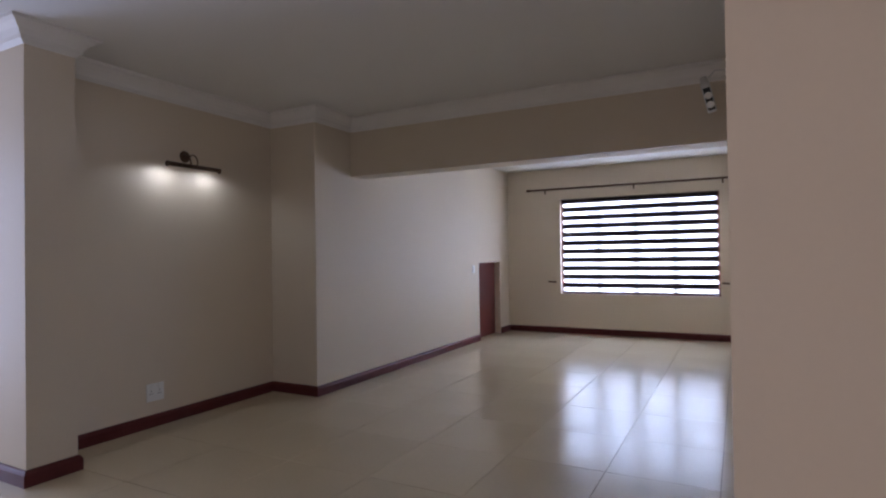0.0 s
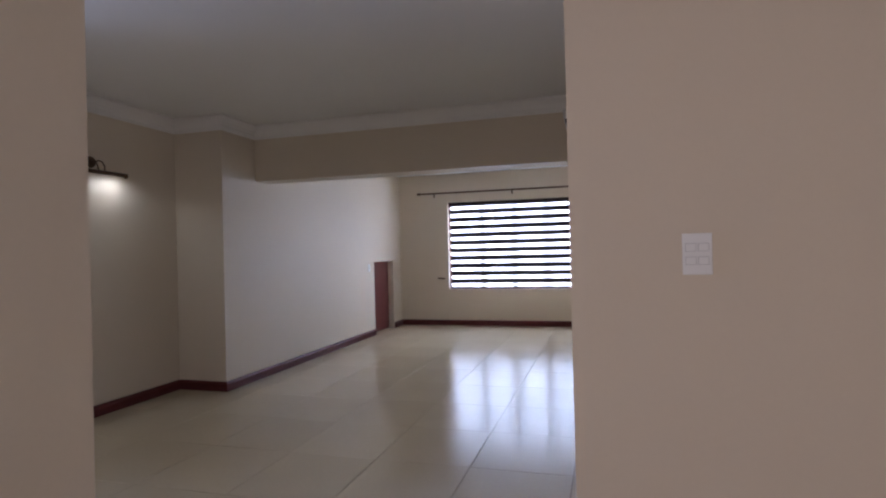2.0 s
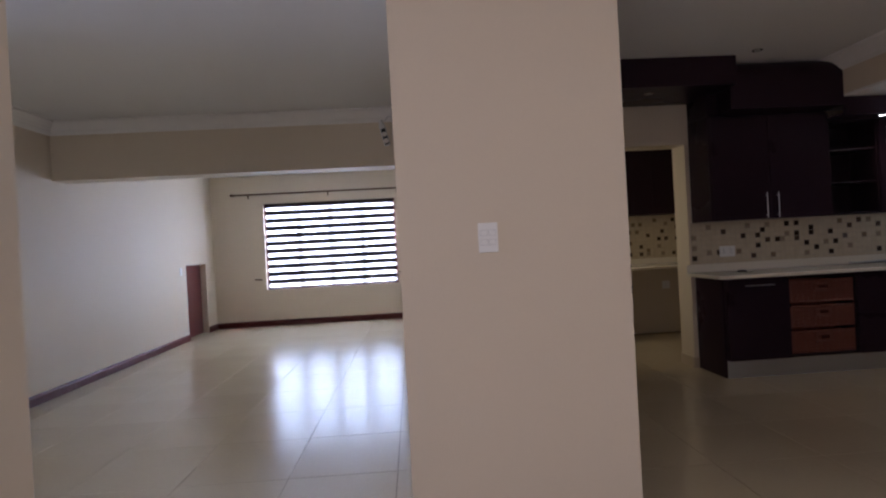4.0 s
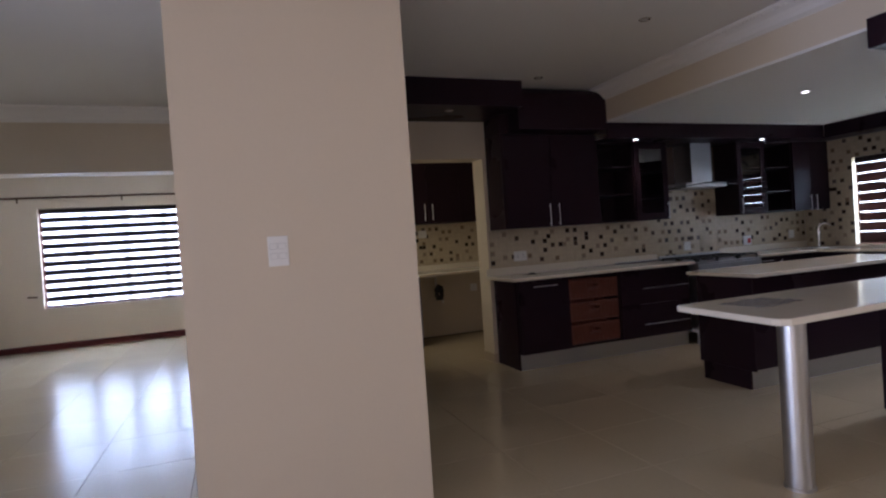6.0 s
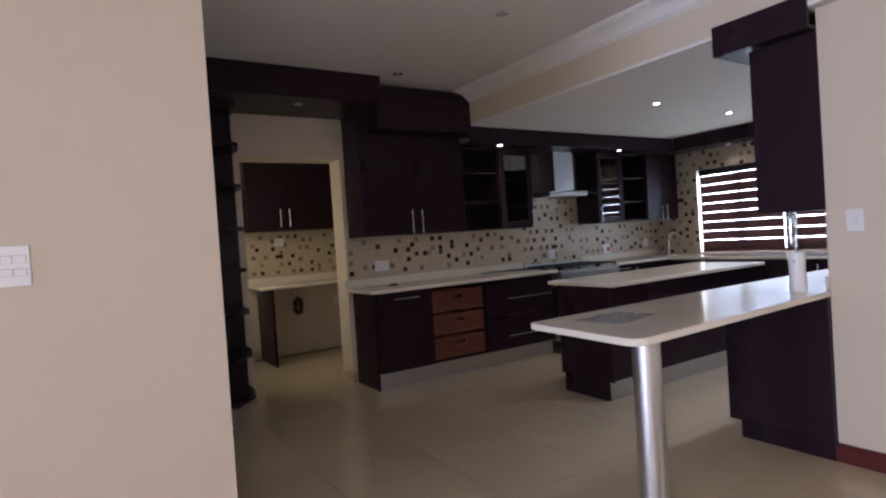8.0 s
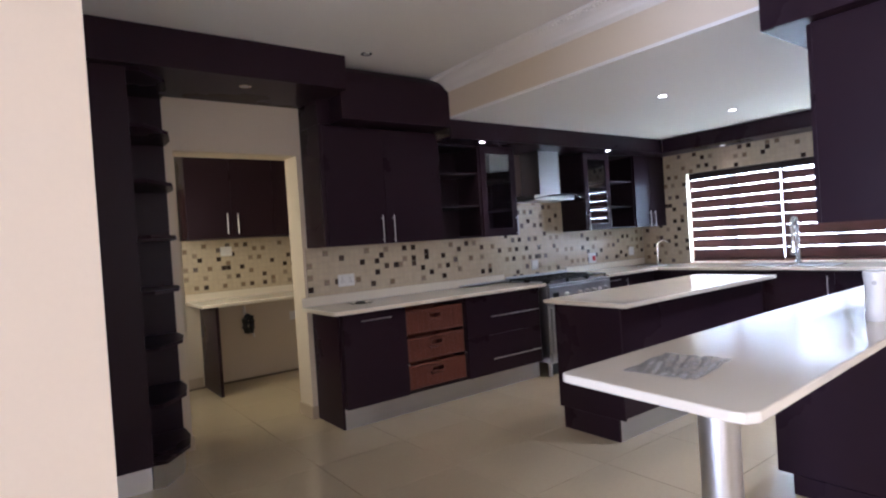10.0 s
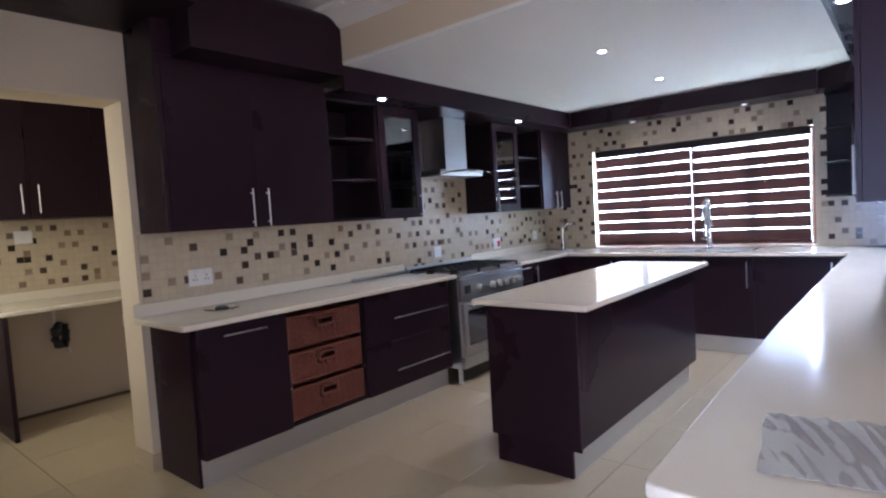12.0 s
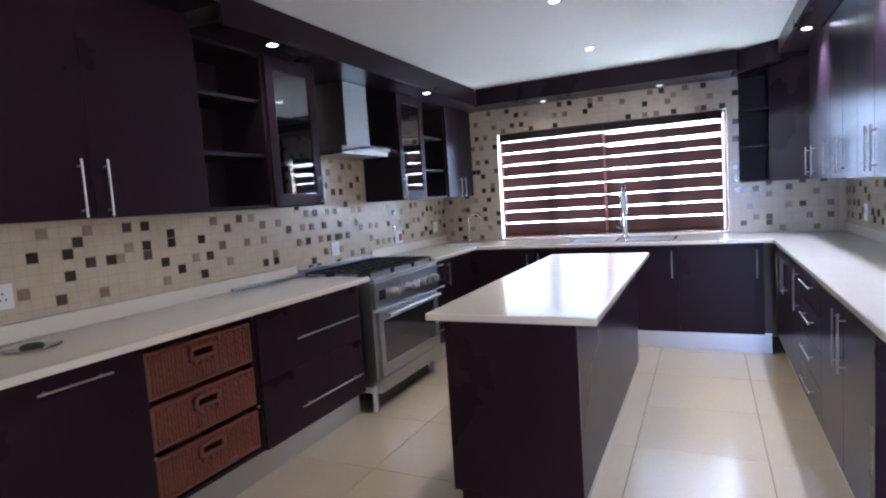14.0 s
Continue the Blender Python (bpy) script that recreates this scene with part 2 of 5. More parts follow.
def add_tube(bm, pts, r, seg=10):
    """A bent round tube through points."""
    pts = [Vector(p) for p in pts]
    rings = []
    for i, p in enumerate(pts):
        d = (pts[min(i + 1, len(pts) - 1)] - pts[max(i - 1, 0)]).normalized()
        q = d.to_track_quat("Z", "Y").to_matrix()
        rings.append([bm.verts.new(p + q @ Vector((r * math.cos(6.28318 * k / seg), r * math.sin(6.28318 * k / seg), 0))) for k in range(seg)])
    for a, b in zip(rings, rings[1:]):
        for k in range(seg):
            bm.faces.new((a[k], a[(k + 1) % seg], b[(k + 1) % seg], b[k]))
    bm.faces.new(rings[0][::-1])
    bm.faces.new(rings[-1])


def add_prism(bm, outline, z0, z1):
    """An upright prism over an outline given counter-clockwise."""
    low = [bm.verts.new((x, y, z0)) for x, y in outline]
    top = [bm.verts.new((x, y, z1)) for x, y in outline]
    bm.faces.new(low[::-1])
    bm.faces.new(top)
    for i in range(len(low)):
        j = (i + 1) % len(low)
        bm.faces.new((low[i], low[j], top[j], top[i]))


def add_lathe(bm, profile, centre=(0, 0), seg=24):
    """A turned shape from (radius, height) pairs."""
    rings = [[bm.verts.new((centre[0] + r * math.cos(2 * math.pi * k / seg), centre[1] + r * math.sin(2 * math.pi * k / seg), z))
              for k in range(seg)] for r, z in profile]
    for a, b in zip(rings, rings[1:]):
        for k in range(seg):
            bm.faces.new((a[k], a[(k + 1) % seg], b[(k + 1) % seg], b[k]))
    bm.faces.new(rings[0][::-1])
    bm.faces.new(rings[-1])


def mesh_of(name, bm, mat, smooth=False):
    me = bpy.data.meshes.new(name)
    bm.normal_update()
    bm.to_mesh(me)
    bm.free()
    me.materials.append(mat)
    if smooth:
        me.polygons.foreach_set("use_smooth", [True] * len(me.polygons))
        me.set_sharp_from_angle(angle=radians(40))
    return me


def part(name, bm, mat, parent, label="", smooth=False):
    ob = new(name, mesh_of(name, bm, mat, smooth))
    ob.parent = parent
    if label:
        ob["label"] = label
    return ob


def block(name, dims, mat, parent, bev=0.002, label=""):
    """One bevelled box as a part; dims are x0, x1, y0, y1, z0, z1 in the parent's frame."""
    bm = bmesh.new()
    x0, x1, y0, y1, z0, z1 = dims
    c = Vector(((x0 + x1) / 2, (y0 + y1) / 2, (z0 + z1) / 2))
    add_box(bm, x0 - c.x, x1 - c.x, y0 - c.y, y1 - c.y, z0 - c.z, z1 - c.z, bev)
    ob = part(name, bm, mat, parent, label)
    ob.location = c
    return ob


def thing(name, m, label, category, group="", kind=""):
    ob = new(name)
    ob.empty_display_size = 0.1
    ob.matrix_basis = m
    return tagged(ob, label, category, group, kind)


def structure(name, bm, mat, label, category, smooth=False):
    return tagged(new(name, mesh_of(name, bm, mat, smooth)), label, category, kind="structure")


def wall(name, boxes, label, mat=None):
    bm = bmesh.new()
    for b in boxes:
        add_box(bm, *b)
    return structure(name, bm, mat or PAINT, label, "wall")


def sweep(name, path, profile, mat, label, category):
    """A moulding along a level path of (x, y); profile is (out to the left of the path, height)."""
    bm = bmesh.new()
    pts = [Vector(p) for p in path]
    rings = []
    for i, p in enumerate(pts):
        d0 = (p - pts[i - 1]).normalized() if i else None
        d1 = (pts[i + 1] - p).normalized() if i < len(pts) - 1 else None
        n0 = Vector((-d0.y, d0.x)) if d0 else None
        n1 = Vector((-d1.y, d1.x)) if d1 else None
        if n0 and n1:
            n = (n0 + n1) / (1 + n0.dot(n1))
        else:
            n = n0 or n1
        rings.append([bm.verts.new((p.x + n.x * o, p.y + n.y * o, z)) for o, z in profile])
    k = len(profile)
    for a, b in zip(rings, rings[1:]):
        for j in range(k):
            bm.faces.new((a[j], b[j], b[(j + 1) % k], a[(j + 1) % k]))
    bm.faces.new(rings[0])
    bm.faces.new(rings[-1][::-1])
    bmesh.ops.recalc_face_normals(bm, faces=bm.faces)
    return structure(name, bm, mat, label, category)


# ---- rooms ----
H = 2.73      # main ceiling
LOW = 2.375    # lowered kitchen ceiling
FAR = 9.88    # living room window wall
TILED = 4.72  # tiled kitchen wall
EAST = 8.0    # kitchen window wall
SOUTH = 1.165  # kitchen wall behind the long counter

bm = bmesh.new()
add_box(bm, -5.3, 8.3, -3.2, 10.2, -0.12, -0.007)
floor = structure("floor", bm, GROUT, "glossy cream porcelain tiled floor with thin brown joints", "floor")

bm = bmesh.new()
add_box(bm, -5.3, 4.53, -3.2, 10.2, H, H + 0.12)
add_box(bm, 4.53, 8.3, -3.2, 0.97, H, H + 0.12)
structure("ceiling", bm, CEIL, "smooth white painted ceiling of the living room and hall", "ceiling")
bm = bmesh.new()
add_box(bm, 4.53, EAST + 0.2, 0.97, TILED + 0.2, LOW, LOW + 0.02)
structure("ceiling_kitchen", bm, CEIL, "lowered white ceiling above the kitchen", "ceiling")
bm = bmesh.new()
add_box(bm, 1.9, 5.2, TILED + 0.25, 7.0, 2.5, 2.6)
structure("ceiling_scullery", bm, CEIL, "white ceiling of the small scullery", "ceiling")

wall("wall_west_front", [(-3.6, -3.37, 2.77, 4.855, 0, H)], "beige painted living room wall with a picture light")
wall("wall_pillar", [(-3.6, -2.965, 2.48, 2.77, 0, H)], "beige painted wall pier with cornice and skirting")
wall("wall_west_rear", [(-3.6, -2.81, 4.855, 8.61, 0, H), (-3.6, -2.81, 9.46, FAR, 0, H), (-3.6, -2.81, 8.61, 9.46, 1.19, H),
                        (-3.6, -2.98, 8.61, 9.46, 0, 1.19)], "beige painted living room wall with a small low door")
wall("wall_north", [(-3.6, -1.89, FAR, FAR + 0.2, 0, H), (0.49, 0.9, FAR, FAR + 0.2, 0, H), (-1.89, 0.49, FAR, FAR + 0.2, 0, 0.648),
                    (-1.89, 0.49, FAR, FAR + 0.2, 2.215, H)], "beige painted end wall with a wide window")
wall("wall_partition", [(0.715, 0.90, 2.36, FAR, 0, H)], "beige painted wall between living room and kitchen")
bm = bmesh.new()
add_prism(bm, [(0.718, 2.14), (1.762, 2.04), (1.762, 2.26), (0.718, 2.359)], 0, H)
structure("wall_switch", bm, PAINT, "beige painted wall end with a light switch", "wall")
wall("wall_beam", [(-2.81, 0.715, 5.41, 5.66, 2.145, H)], "beige painted beam across the living room")
wall("wall_hall_pier", [(-5.0, -0.243, 0.86, 1.067, 0, H)], "beige painted hall wall end")
wall("wall_corridor", [(-5.0, -3.6, 2.48, 2.72, 0, H)], "beige painted corridor wall")
# the southern opening is out of view, added to let the hall fill in
wall("wall_hall_west", [(-5.2, -5.0, -3.0, -1.6, 0, H), (-5.2, -5.0, -0.4, 1.2, 0, H), (-5.2, -5.0, -1.6, -0.4, 2.3, H), (-5.2, -5.0, 2.4, 2.7, 0, H), (-5.2, -5.0, 1.2, 2.4, 2.3, H)], "beige painted hall wall with two tall openings")
wall("wall_hall_south", [(-5.2, -2.2, -3.2, -3.0, 0, H), (0.3, 4.61, -3.2, -3.0, 0, H), (-2.2, 0.3, -3.2, -3.0, 0, 0.6), (-2.2, 0.3, -3.2, -3.0, 2.3, H)],
     "beige painted hall wall with a wide opening")
# the opening in this wall is unseen, added for the east fill lamp
wall("wall_hall_east", [(4.61, 4.85, -3.2, -2.6, 0, H), (4.61, 4.85, -1.2, 0.97, 0, H), (4.61, 4.85, -2.6, -1.2, 0, 0.6), (4.61, 4.85, -2.6, -1.2, 2.2, H)], "beige painted hall wall with a light switch")
wall("wall_kitchen_south", [(4.61, EAST + 0.2, 0.97, SOUTH, 0, H)], "painted kitchen wall behind the long counter")
wall("wall_kitchen_north", [(0.9, 2.48, TILED, TILED + 0.25, 0, H), (3.39, EAST + 0.2, TILED, TILED + 0.25, 0, H), (2.48, 3.39, TILED, TILED + 0.25, 2.115, H)],
     "beige painted kitchen wall with a doorway to the scullery")
wall("wall_kitchen_east", [(EAST, EAST + 0.2, SOUTH, 2.015, 0, LOW), (EAST, EAST + 0.2, 4.08, TILED, 0, LOW), (EAST, EAST + 0.2, 2.015, 4.08, 0, 0.915),
                           (EAST, EAST + 0.2, 2.015, 4.08, 1.965, LOW)], "tiled kitchen wall with a wide window", PIER)
wall("wall_kitchen_beam", [(4.53, 4.72, SOUTH, TILED, LOW + 0.02, H), (4.53, 4.61, 0.97, SOUTH, LOW + 0.02, H)], "beige painted step down to the kitchen ceiling")
wall("wall_scullery_west", [(2.0, 2.2, TILED + 0.25, 5.1, 0, 2.5), (2.0, 2.2, 6.1, 6.9, 0, 2.5), (2.0, 2.2, 5.1, 6.1, 0, 1.0), (2.0, 2.2, 5.1, 6.1, 2.1, 2.5)],
     "cream painted scullery wall with a window opening", PIER)
wall("wall_scullery_east", [(4.6, 4.8, TILED + 0.25, 6.9, 0, 2.5)], "cream painted scullery side wall", PIER)
wall("wall_scullery_north", [(2.2, 4.6, 6.7, 6.9, 0, 2.5)], "cream painted scullery back wall", PIER)

# cornices
COVE = [(0, H), (0.11, H), (0.11, H - 0.018), (0.085, H - 0.03), (0.055, H - 0.055), (0.034, H - 0.085), (0.028, H - 0.105), (0, H - 0.13)]
sweep("cornice_living", [(0.715, 5.41), (-2.81, 5.41), (-2.81, 4.855), (-3.37, 4.855), (-3.37, 2.77), (-2.965, 2.77), (-2.965, 2.48), (-4.9, 2.48)],
      COVE, CORNICE, "white moulded plaster cornice along the living room ceiling", "cornice")
sweep("cornice_kitchen", [(4.53, 4.308), (4.53, 1.0)], [(-o, z) for o, z in COVE], CORNICE, "white cornice with a beaded edge along the ceiling step", "cornice")
bm = bmesh.new()
y = 4.28
while y > 1.0:
    bmesh.ops.create_uvsphere(bm, u_segments=8, v_segments=5, radius=0.011, matrix=Matrix.Translation((4.434, y, H - 0.028)))
    y -= 0.03
beads = structure("trim_beads", bm, CORNICE, "row of small white plaster beads on the cornice", "trim", True)
beads["kind"] = "stuff"

# skirting boards
BASE = [(0, 0), (0.022, 0), (0.022, 0.07), (0.016, 0.082), (0.010, 0.092), (0, 0.096)]
sweep("baseboard_living", [(-2.81, 8.59), (-2.81, 4.855), (-3.37, 4.855), (-3.37, 2.77), (-2.965, 2.77), (-2.965, 2.48), (-4.9, 2.48)], BASE, SKIRT,
      "dark cherry wood skirting board in the living room", "skirting")
sweep("baseboard_north", [(0.715, FAR), (-2.81, FAR), (-2.81, 9.48)], BASE, SKIRT, "dark cherry wood skirting board under the window", "skirting")
sweep("baseboard_hall", [(4.61, -2.9), (4.61, 1.215)], BASE, SKIRT, "dark red cherry wood skirting board in the hall", "skirting")
TB = [(0, 0), (0.012, 0), (0.012, 0.095), (0.008, 0.1), (0, 0.1)]
sweep("baseboard_doorway", [(3.43, TILED), (3.39, TILED), (3.39, TILED + 0.25)], TB, SKTILE, "cream tile skirting beside the doorway", "skirting")
sweep("baseboard_doorway_west", [(2.48, TILED + 0.25), (2.48, TILED), (2.43, TILED)][::-1], [(-o, z) for o, z in TB][::-1], SKTILE,
      "cream tile skirting beside the doorway", "skirting")

# ---- windows and blinds ----


def window(name, m, width, z0, z1, mullions, label, t=0.045):
    """A bronze aluminium window in the plane y = 0 of m, which looks along +y to the outside."""
    w = thing(name, m, label, "window", kind="structure")
    bm = bmesh.new()
    add_box(bm, 0, width, 0, 0.05, z0, z0 + t)
    add_box(bm, 0, width, 0, 0.05, z1 - t, z1)
    add_box(bm, 0, t, 0, 0.05, z0 + t, z1 - t)
    add_box(bm, width - t, width, 0, 0.05, z0 + t, z1 - t)
    part("window_frame", bm, ALU, w)
    cuts = [t] + [width * k for k in mullions] + [width - t]
    for k in mullions:
        block("mullion", (width * k - 0.034, width * k + 0.034, 0.002, 0.048, z0 + t, z1 - t), ALU, w)
    for a, b in zip(cuts, cuts[1:]):
        p = block("pane", (a + 0.02, b - 0.02, 0.02, 0.026, z0 + t, z1 - t), GLASS, w, 0)
        p.visible_shadow = False
    return w


def zebra_blind(m, width, z0, z1, bands, band_mat, label, gap=0.33, glare_top=0, foot=0.0):
    """A day and night roller blind: opaque bands with sheer ones above them, a cassette at the top and a bar below. Hangs in y = 0 of m."""
    b = thing("zebra_blind", m, label, "blind")
    bm = bmesh.new()
    add_box(bm, 0, width, -0.035, 0.03, z1 - 0.07, z1, 0.01)
    part("cassette", bm, BAND_L, b, "dark blind cassette")
    z0 += foot
    step = (z1 - 0.07 - z0 - 0.028) / bands
    if foot:
        block("sheer_band", (0.008, width - 0.008, 0.0, 0.001, z0 + 0.028 - foot, z0 + 0.028), SHEER, b, 0)
    for i in range(bands):
        z = z0 + 0.028 + i * step
        # topmost sheers are widened to stand in for the sky's glare
        g = gap + (0.17 if i >= bands - glare_top else 0.0)
        block("opaque_band", (0.006, width - 0.006, -0.002, 0.001, z, z + step * (1 - g)), band_mat, b, 0)
        block("sheer_band", (0.008, width - 0.008, 0.0, 0.001, z + step * (1 - g), z + step), SHEER, b, 0)
    bm = bmesh.new()
    add_rod(bm, (0.004, 0, z0 - foot + 0.014), (width - 0.004, 0, z0 - foot + 0.014), 0.014, 10)
    part("bottom_bar", bm, band_mat, b, "", True)
    return b


window("window_1", pose(-1.89, FAR + 0.065, 0), 2.38, 0.648, 2.215, (0.26, 0.5, 0.74), "wide brown aluminium window behind a striped blind")
zebra_blind(pose(-1.855, FAR + 0.03, 0), 2.325, 0.668, 2.205, 10, BAND_L, "lowered striped blind with dark brown and sheer bands", 0.38, 0, 0.055)
wk = pose(EAST + 0.065, 4.08, 0, 0, 0, -90)
window("window_2", wk, 2.065, 0.915, 1.965, (0.25, 0.508, 0.75), "wide brown aluminium kitchen window behind striped blinds", 0.025)
zebra_blind(pose(EAST + 0.03, 4.052, 0, 0, 0, -90), 1.002, 0.93, 1.96, 8, BAND_K, "lowered striped blind with red brown and sheer bands over the sink", 0.105)
zebra_blind(pose(EAST + 0.03, 3.038, 0, 0, 0, -90), 0.99, 0.93, 1.96, 8, BAND_K, "lowered striped blind with red brown and sheer bands over the sink", 0.105, 2)
wall("trim_window_sill", [(-1.888, 0.478, FAR + 0.001, FAR + 0.063, 0.633, 0.650)], "white painted window sill", CORNICE)

# ---- cabinet making ----


def bar_handle(parent, a, b, out=(0, -1, 0), r=0.0048):
    """A straight steel bar on two posts between a and b, standing off along out."""
    a, b, o = Vector(a), Vector(b), Vector(out)
    bm = bmesh.new()
    add_rod(bm, a + o * 0.027, b + o * 0.027, r, 10)
    d = (b - a)
    for f in (0.12, 0.88):
        add_rod(bm, a + d * f, a + d * f + o * 0.027, r * 0.8, 8)
    return part("handle", bm, STEEL, parent, "brushed steel bar handle", True)


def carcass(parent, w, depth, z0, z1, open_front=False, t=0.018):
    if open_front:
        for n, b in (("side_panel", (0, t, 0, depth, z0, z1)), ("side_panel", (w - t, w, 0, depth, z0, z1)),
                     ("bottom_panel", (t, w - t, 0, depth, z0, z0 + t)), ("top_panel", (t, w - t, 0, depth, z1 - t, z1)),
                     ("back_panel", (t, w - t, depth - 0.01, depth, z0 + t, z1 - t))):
            # darkened board, with the shade of the inside in its colour
            block(n, b, ESP_SHADED, parent, 0.001)
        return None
    bm = bmesh.new()
    add_box(bm, 0, w, 0.002, depth, z0, z1)
    return part("body", bm, ESPRESSO, parent)


def leaf(parent, x0, x1, z0, z1, handle=None, name="door", t=0.018):
    """A flat door or drawer front just proud of y = 0, with 2 mm gaps; handle is two (x, z) ends."""
    d = block(name, (x0 + 0.0012, x1 - 0.0012, -t, 0.0, z0 + 0.0012, z1 - 0.0012), ESPRESSO, parent, 0.0012)
    if handle:
        c = d.location
        (xa, za), (xb, zb) = handle
        bar_handle(d, (xa - c.x, -t / 2, za - c.z), (xb - c.x, -t / 2, zb - c.z))
    return d


def glass_leaf(parent, x0, x1, z0, z1, handle, rows=3, t=0.02):
    w = (x1 - x0) / 2 - 0.002
    h = z1 - z0
    s = 0.065
    bm = bmesh.new()
    add_box(bm, -w, -w + s, -t, 0, 0.002, h - 0.002, 0.002)
    add_box(bm, w - s, w, -t, 0, 0.002, h - 0.002, 0.002)
    add_box(bm, -w + s, w - s, -t, 0, 0.002, s + 0.01, 0.002)
    add_box(bm, -w + s, w - s, -t, 0, h - s - 0.01, h - 0.002, 0.002)
    f = part("glass_door", bm, ESPRESSO, parent, "dark framed door with a clear glass pane")
    f.location = ((x0 + x1) / 2, 0, z0)
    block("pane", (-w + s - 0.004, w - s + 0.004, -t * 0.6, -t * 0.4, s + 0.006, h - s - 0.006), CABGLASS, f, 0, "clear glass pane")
    (xa, za), (xb, zb) = handle
    bar_handle(f, (xa - f.location.x, -t, za - z0), (xb - f.location.x, -t, zb - z0))
    return f


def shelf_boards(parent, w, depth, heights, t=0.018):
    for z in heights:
        block("shelf", (t, w - t, 0.02, depth - 0.012, z - t / 2, z + t / 2), ESP_SHADED, parent, 0.001)


def plinth(name_m, w, label, back=0.04, z1=0.155):
    p = thing("plinth", name_m, label, "plinth")
    block("board", (0, w, back, back + 0.016, 0.0, z1), PLINTH, p, 0.001)
    return p


# ---- kitchen: north run ----
UP0, UP1 = 1.37, 2.215   # wall cabinets
UF = 4.385              # their doors
UD = TILED - UF - 0.003
BF = 4.225              # base doors
BD = TILED - BF - 0.003
BT = 0.868              # under the stone
KZ = 0.155

c = thing("wall_cabinet", pose(3.43, UF, 0), "tall dark espresso double door wall cabinet with steel bar handles", "cabinet", "kitchen wall cabinets")
carcass(c, 1.11, UD, UP0, 2.30)
leaf(c, 0.03, 0.553, UP0, 2.28, ((0.50, 1.375), (0.50, 1.60)))
leaf(c, 0.553, 1.11, UP0, 2.28, ((0.605, 1.375), (0.605, 1.60)))
block("side_panel", (0.0, 0.028, -0.018, 0.0, UP0, 2.30), ESPRESSO, c)
block("filler_panel", (0.0, 0.101, -0.018, UD, 2.302, 2.489), ESPRESSO, c)

c = thing("open_shelf_cabinet", pose(4.54, UF, 0), "dark open wall shelf unit with two empty shelves", "shelf unit", "open wall shelves")
carcass(c, 0.47, UD, UP0, UP1, True)
shelf_boards(c, 0.47, UD, (1.66, 1.955))

c = thing("glass_cabinet", pose(5.01, UF, 0), "dark wall cabinet with a framed glass door and empty shelves", "cabinet", "glass wall cabinets")
carcass(c, 0.44, UD, UP0, UP1, True)
shelf_boards(c, 0.44, UD, (1.62, 1.90))
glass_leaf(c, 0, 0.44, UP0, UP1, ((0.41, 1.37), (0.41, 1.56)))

c = thing("glass_cabinet", pose(6.47, UF, 0), "dark wall cabinet with a framed glass door and empty shelves", "cabinet", "glass wall cabinets")
carcass(c, 0.44, UD, UP0, UP1, True)
shelf_boards(c, 0.44, UD, (1.62, 1.90))
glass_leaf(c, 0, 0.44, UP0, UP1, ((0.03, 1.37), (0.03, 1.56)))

c = thing("open_shelf_cabinet", pose(6.91, UF, 0), "dark open wall shelf unit with two empty shelves", "shelf unit", "open wall shelves")
carcass(c, 0.46, UD, UP0, UP1, True)
shelf_boards(c, 0.46, UD, (1.62, 1.91))

c = thing("wall_cabinet", pose(7.37, UF, 0), "dark espresso double door wall cabinet in the window corner", "cabinet", "kitchen wall cabinets")
carcass(c, 0.625, UD, UP0, UP1)
leaf(c, 0, 0.31, UP0, UP1, ((0.26, 1.36), (0.26, 1.56)))
leaf(c, 0.31, 0.62, UP0, UP1, ((0.36, 1.36), (0.36, 1.56)))

# bulkheads
c = thing("bulkhead", pose(3.0, 4.4, 0), "dark espresso boxed bulkhead reaching the ceiling above the doorway", "bulkhead", "dark bulkheads")
block("box", (-1.90, 0.53, -0.35, 0.317, 2.49, H - 0.002), ESPRESSO, c, 0.003)
bm = bmesh.new()
side = [(0.317, 2.305), (-0.245, 2.305), (-0.245, H - 0.162)]
side += [(-0.085 - 0.16 * math.cos(a), H - 0.162 + 0.16 * math.sin(a)) for a in [k * math.pi / 16 for k in range(1, 9)]] + [(0.317, H - 0.002)]
ends = [[bm.verts.new((x, y, z)) for y, z in side] for x in (0.532, 1.529)]
for k in range(len(side)):
    bm.faces.new((ends[0][k], ends[1][k], ends[1][(k + 1) % len(side)], ends[0][(k + 1) % len(side)]))
bm.faces.new(ends[0])
bm.faces.new(ends[1])
bmesh.ops.recalc_face_normals(bm, faces=bm.faces)
part("raised_box", bm, ESPRESSO, c, "", True)
c = thing("bulkhead", pose(6.1, 4.4, 0), "dark espresso bulkhead with small downlights under the lowered ceiling", "bulkhead", "dark bulkheads")
block("fascia", (-1.57, 1.539, -0.245, -0.225, UP1, LOW - 0.001), ESPRESSO, c)
block("underside", (-1.57, 1.895, -0.224, 0.317, UP1 + 0.002, UP1 + 0.02), ESPRESSO, c)
c = thing("bulkhead", pose(7.85, 3.0, 0), "dark espresso bulkhead above the kitchen window", "bulkhead", "dark bulkheads")
block("fascia", (-0.21, -0.19, -1.05, 1.15, UP1, LOW - 0.001), ESPRESSO, c)
block("underside", (-0.189, 0.147, -1.02, 1.17, UP1 + 0.002, UP1 + 0.02), ESPRESSO, c)
c = thing("bulkhead", pose(6.0, 1.4, 0), "dark espresso bulkhead above the long run of wall cabinets", "bulkhead", "dark bulkheads")
block("fascia", (-1.46, 1.49, 0.26, 0.28, UP1 + 0.05, LOW - 0.001), ESPRESSO, c)
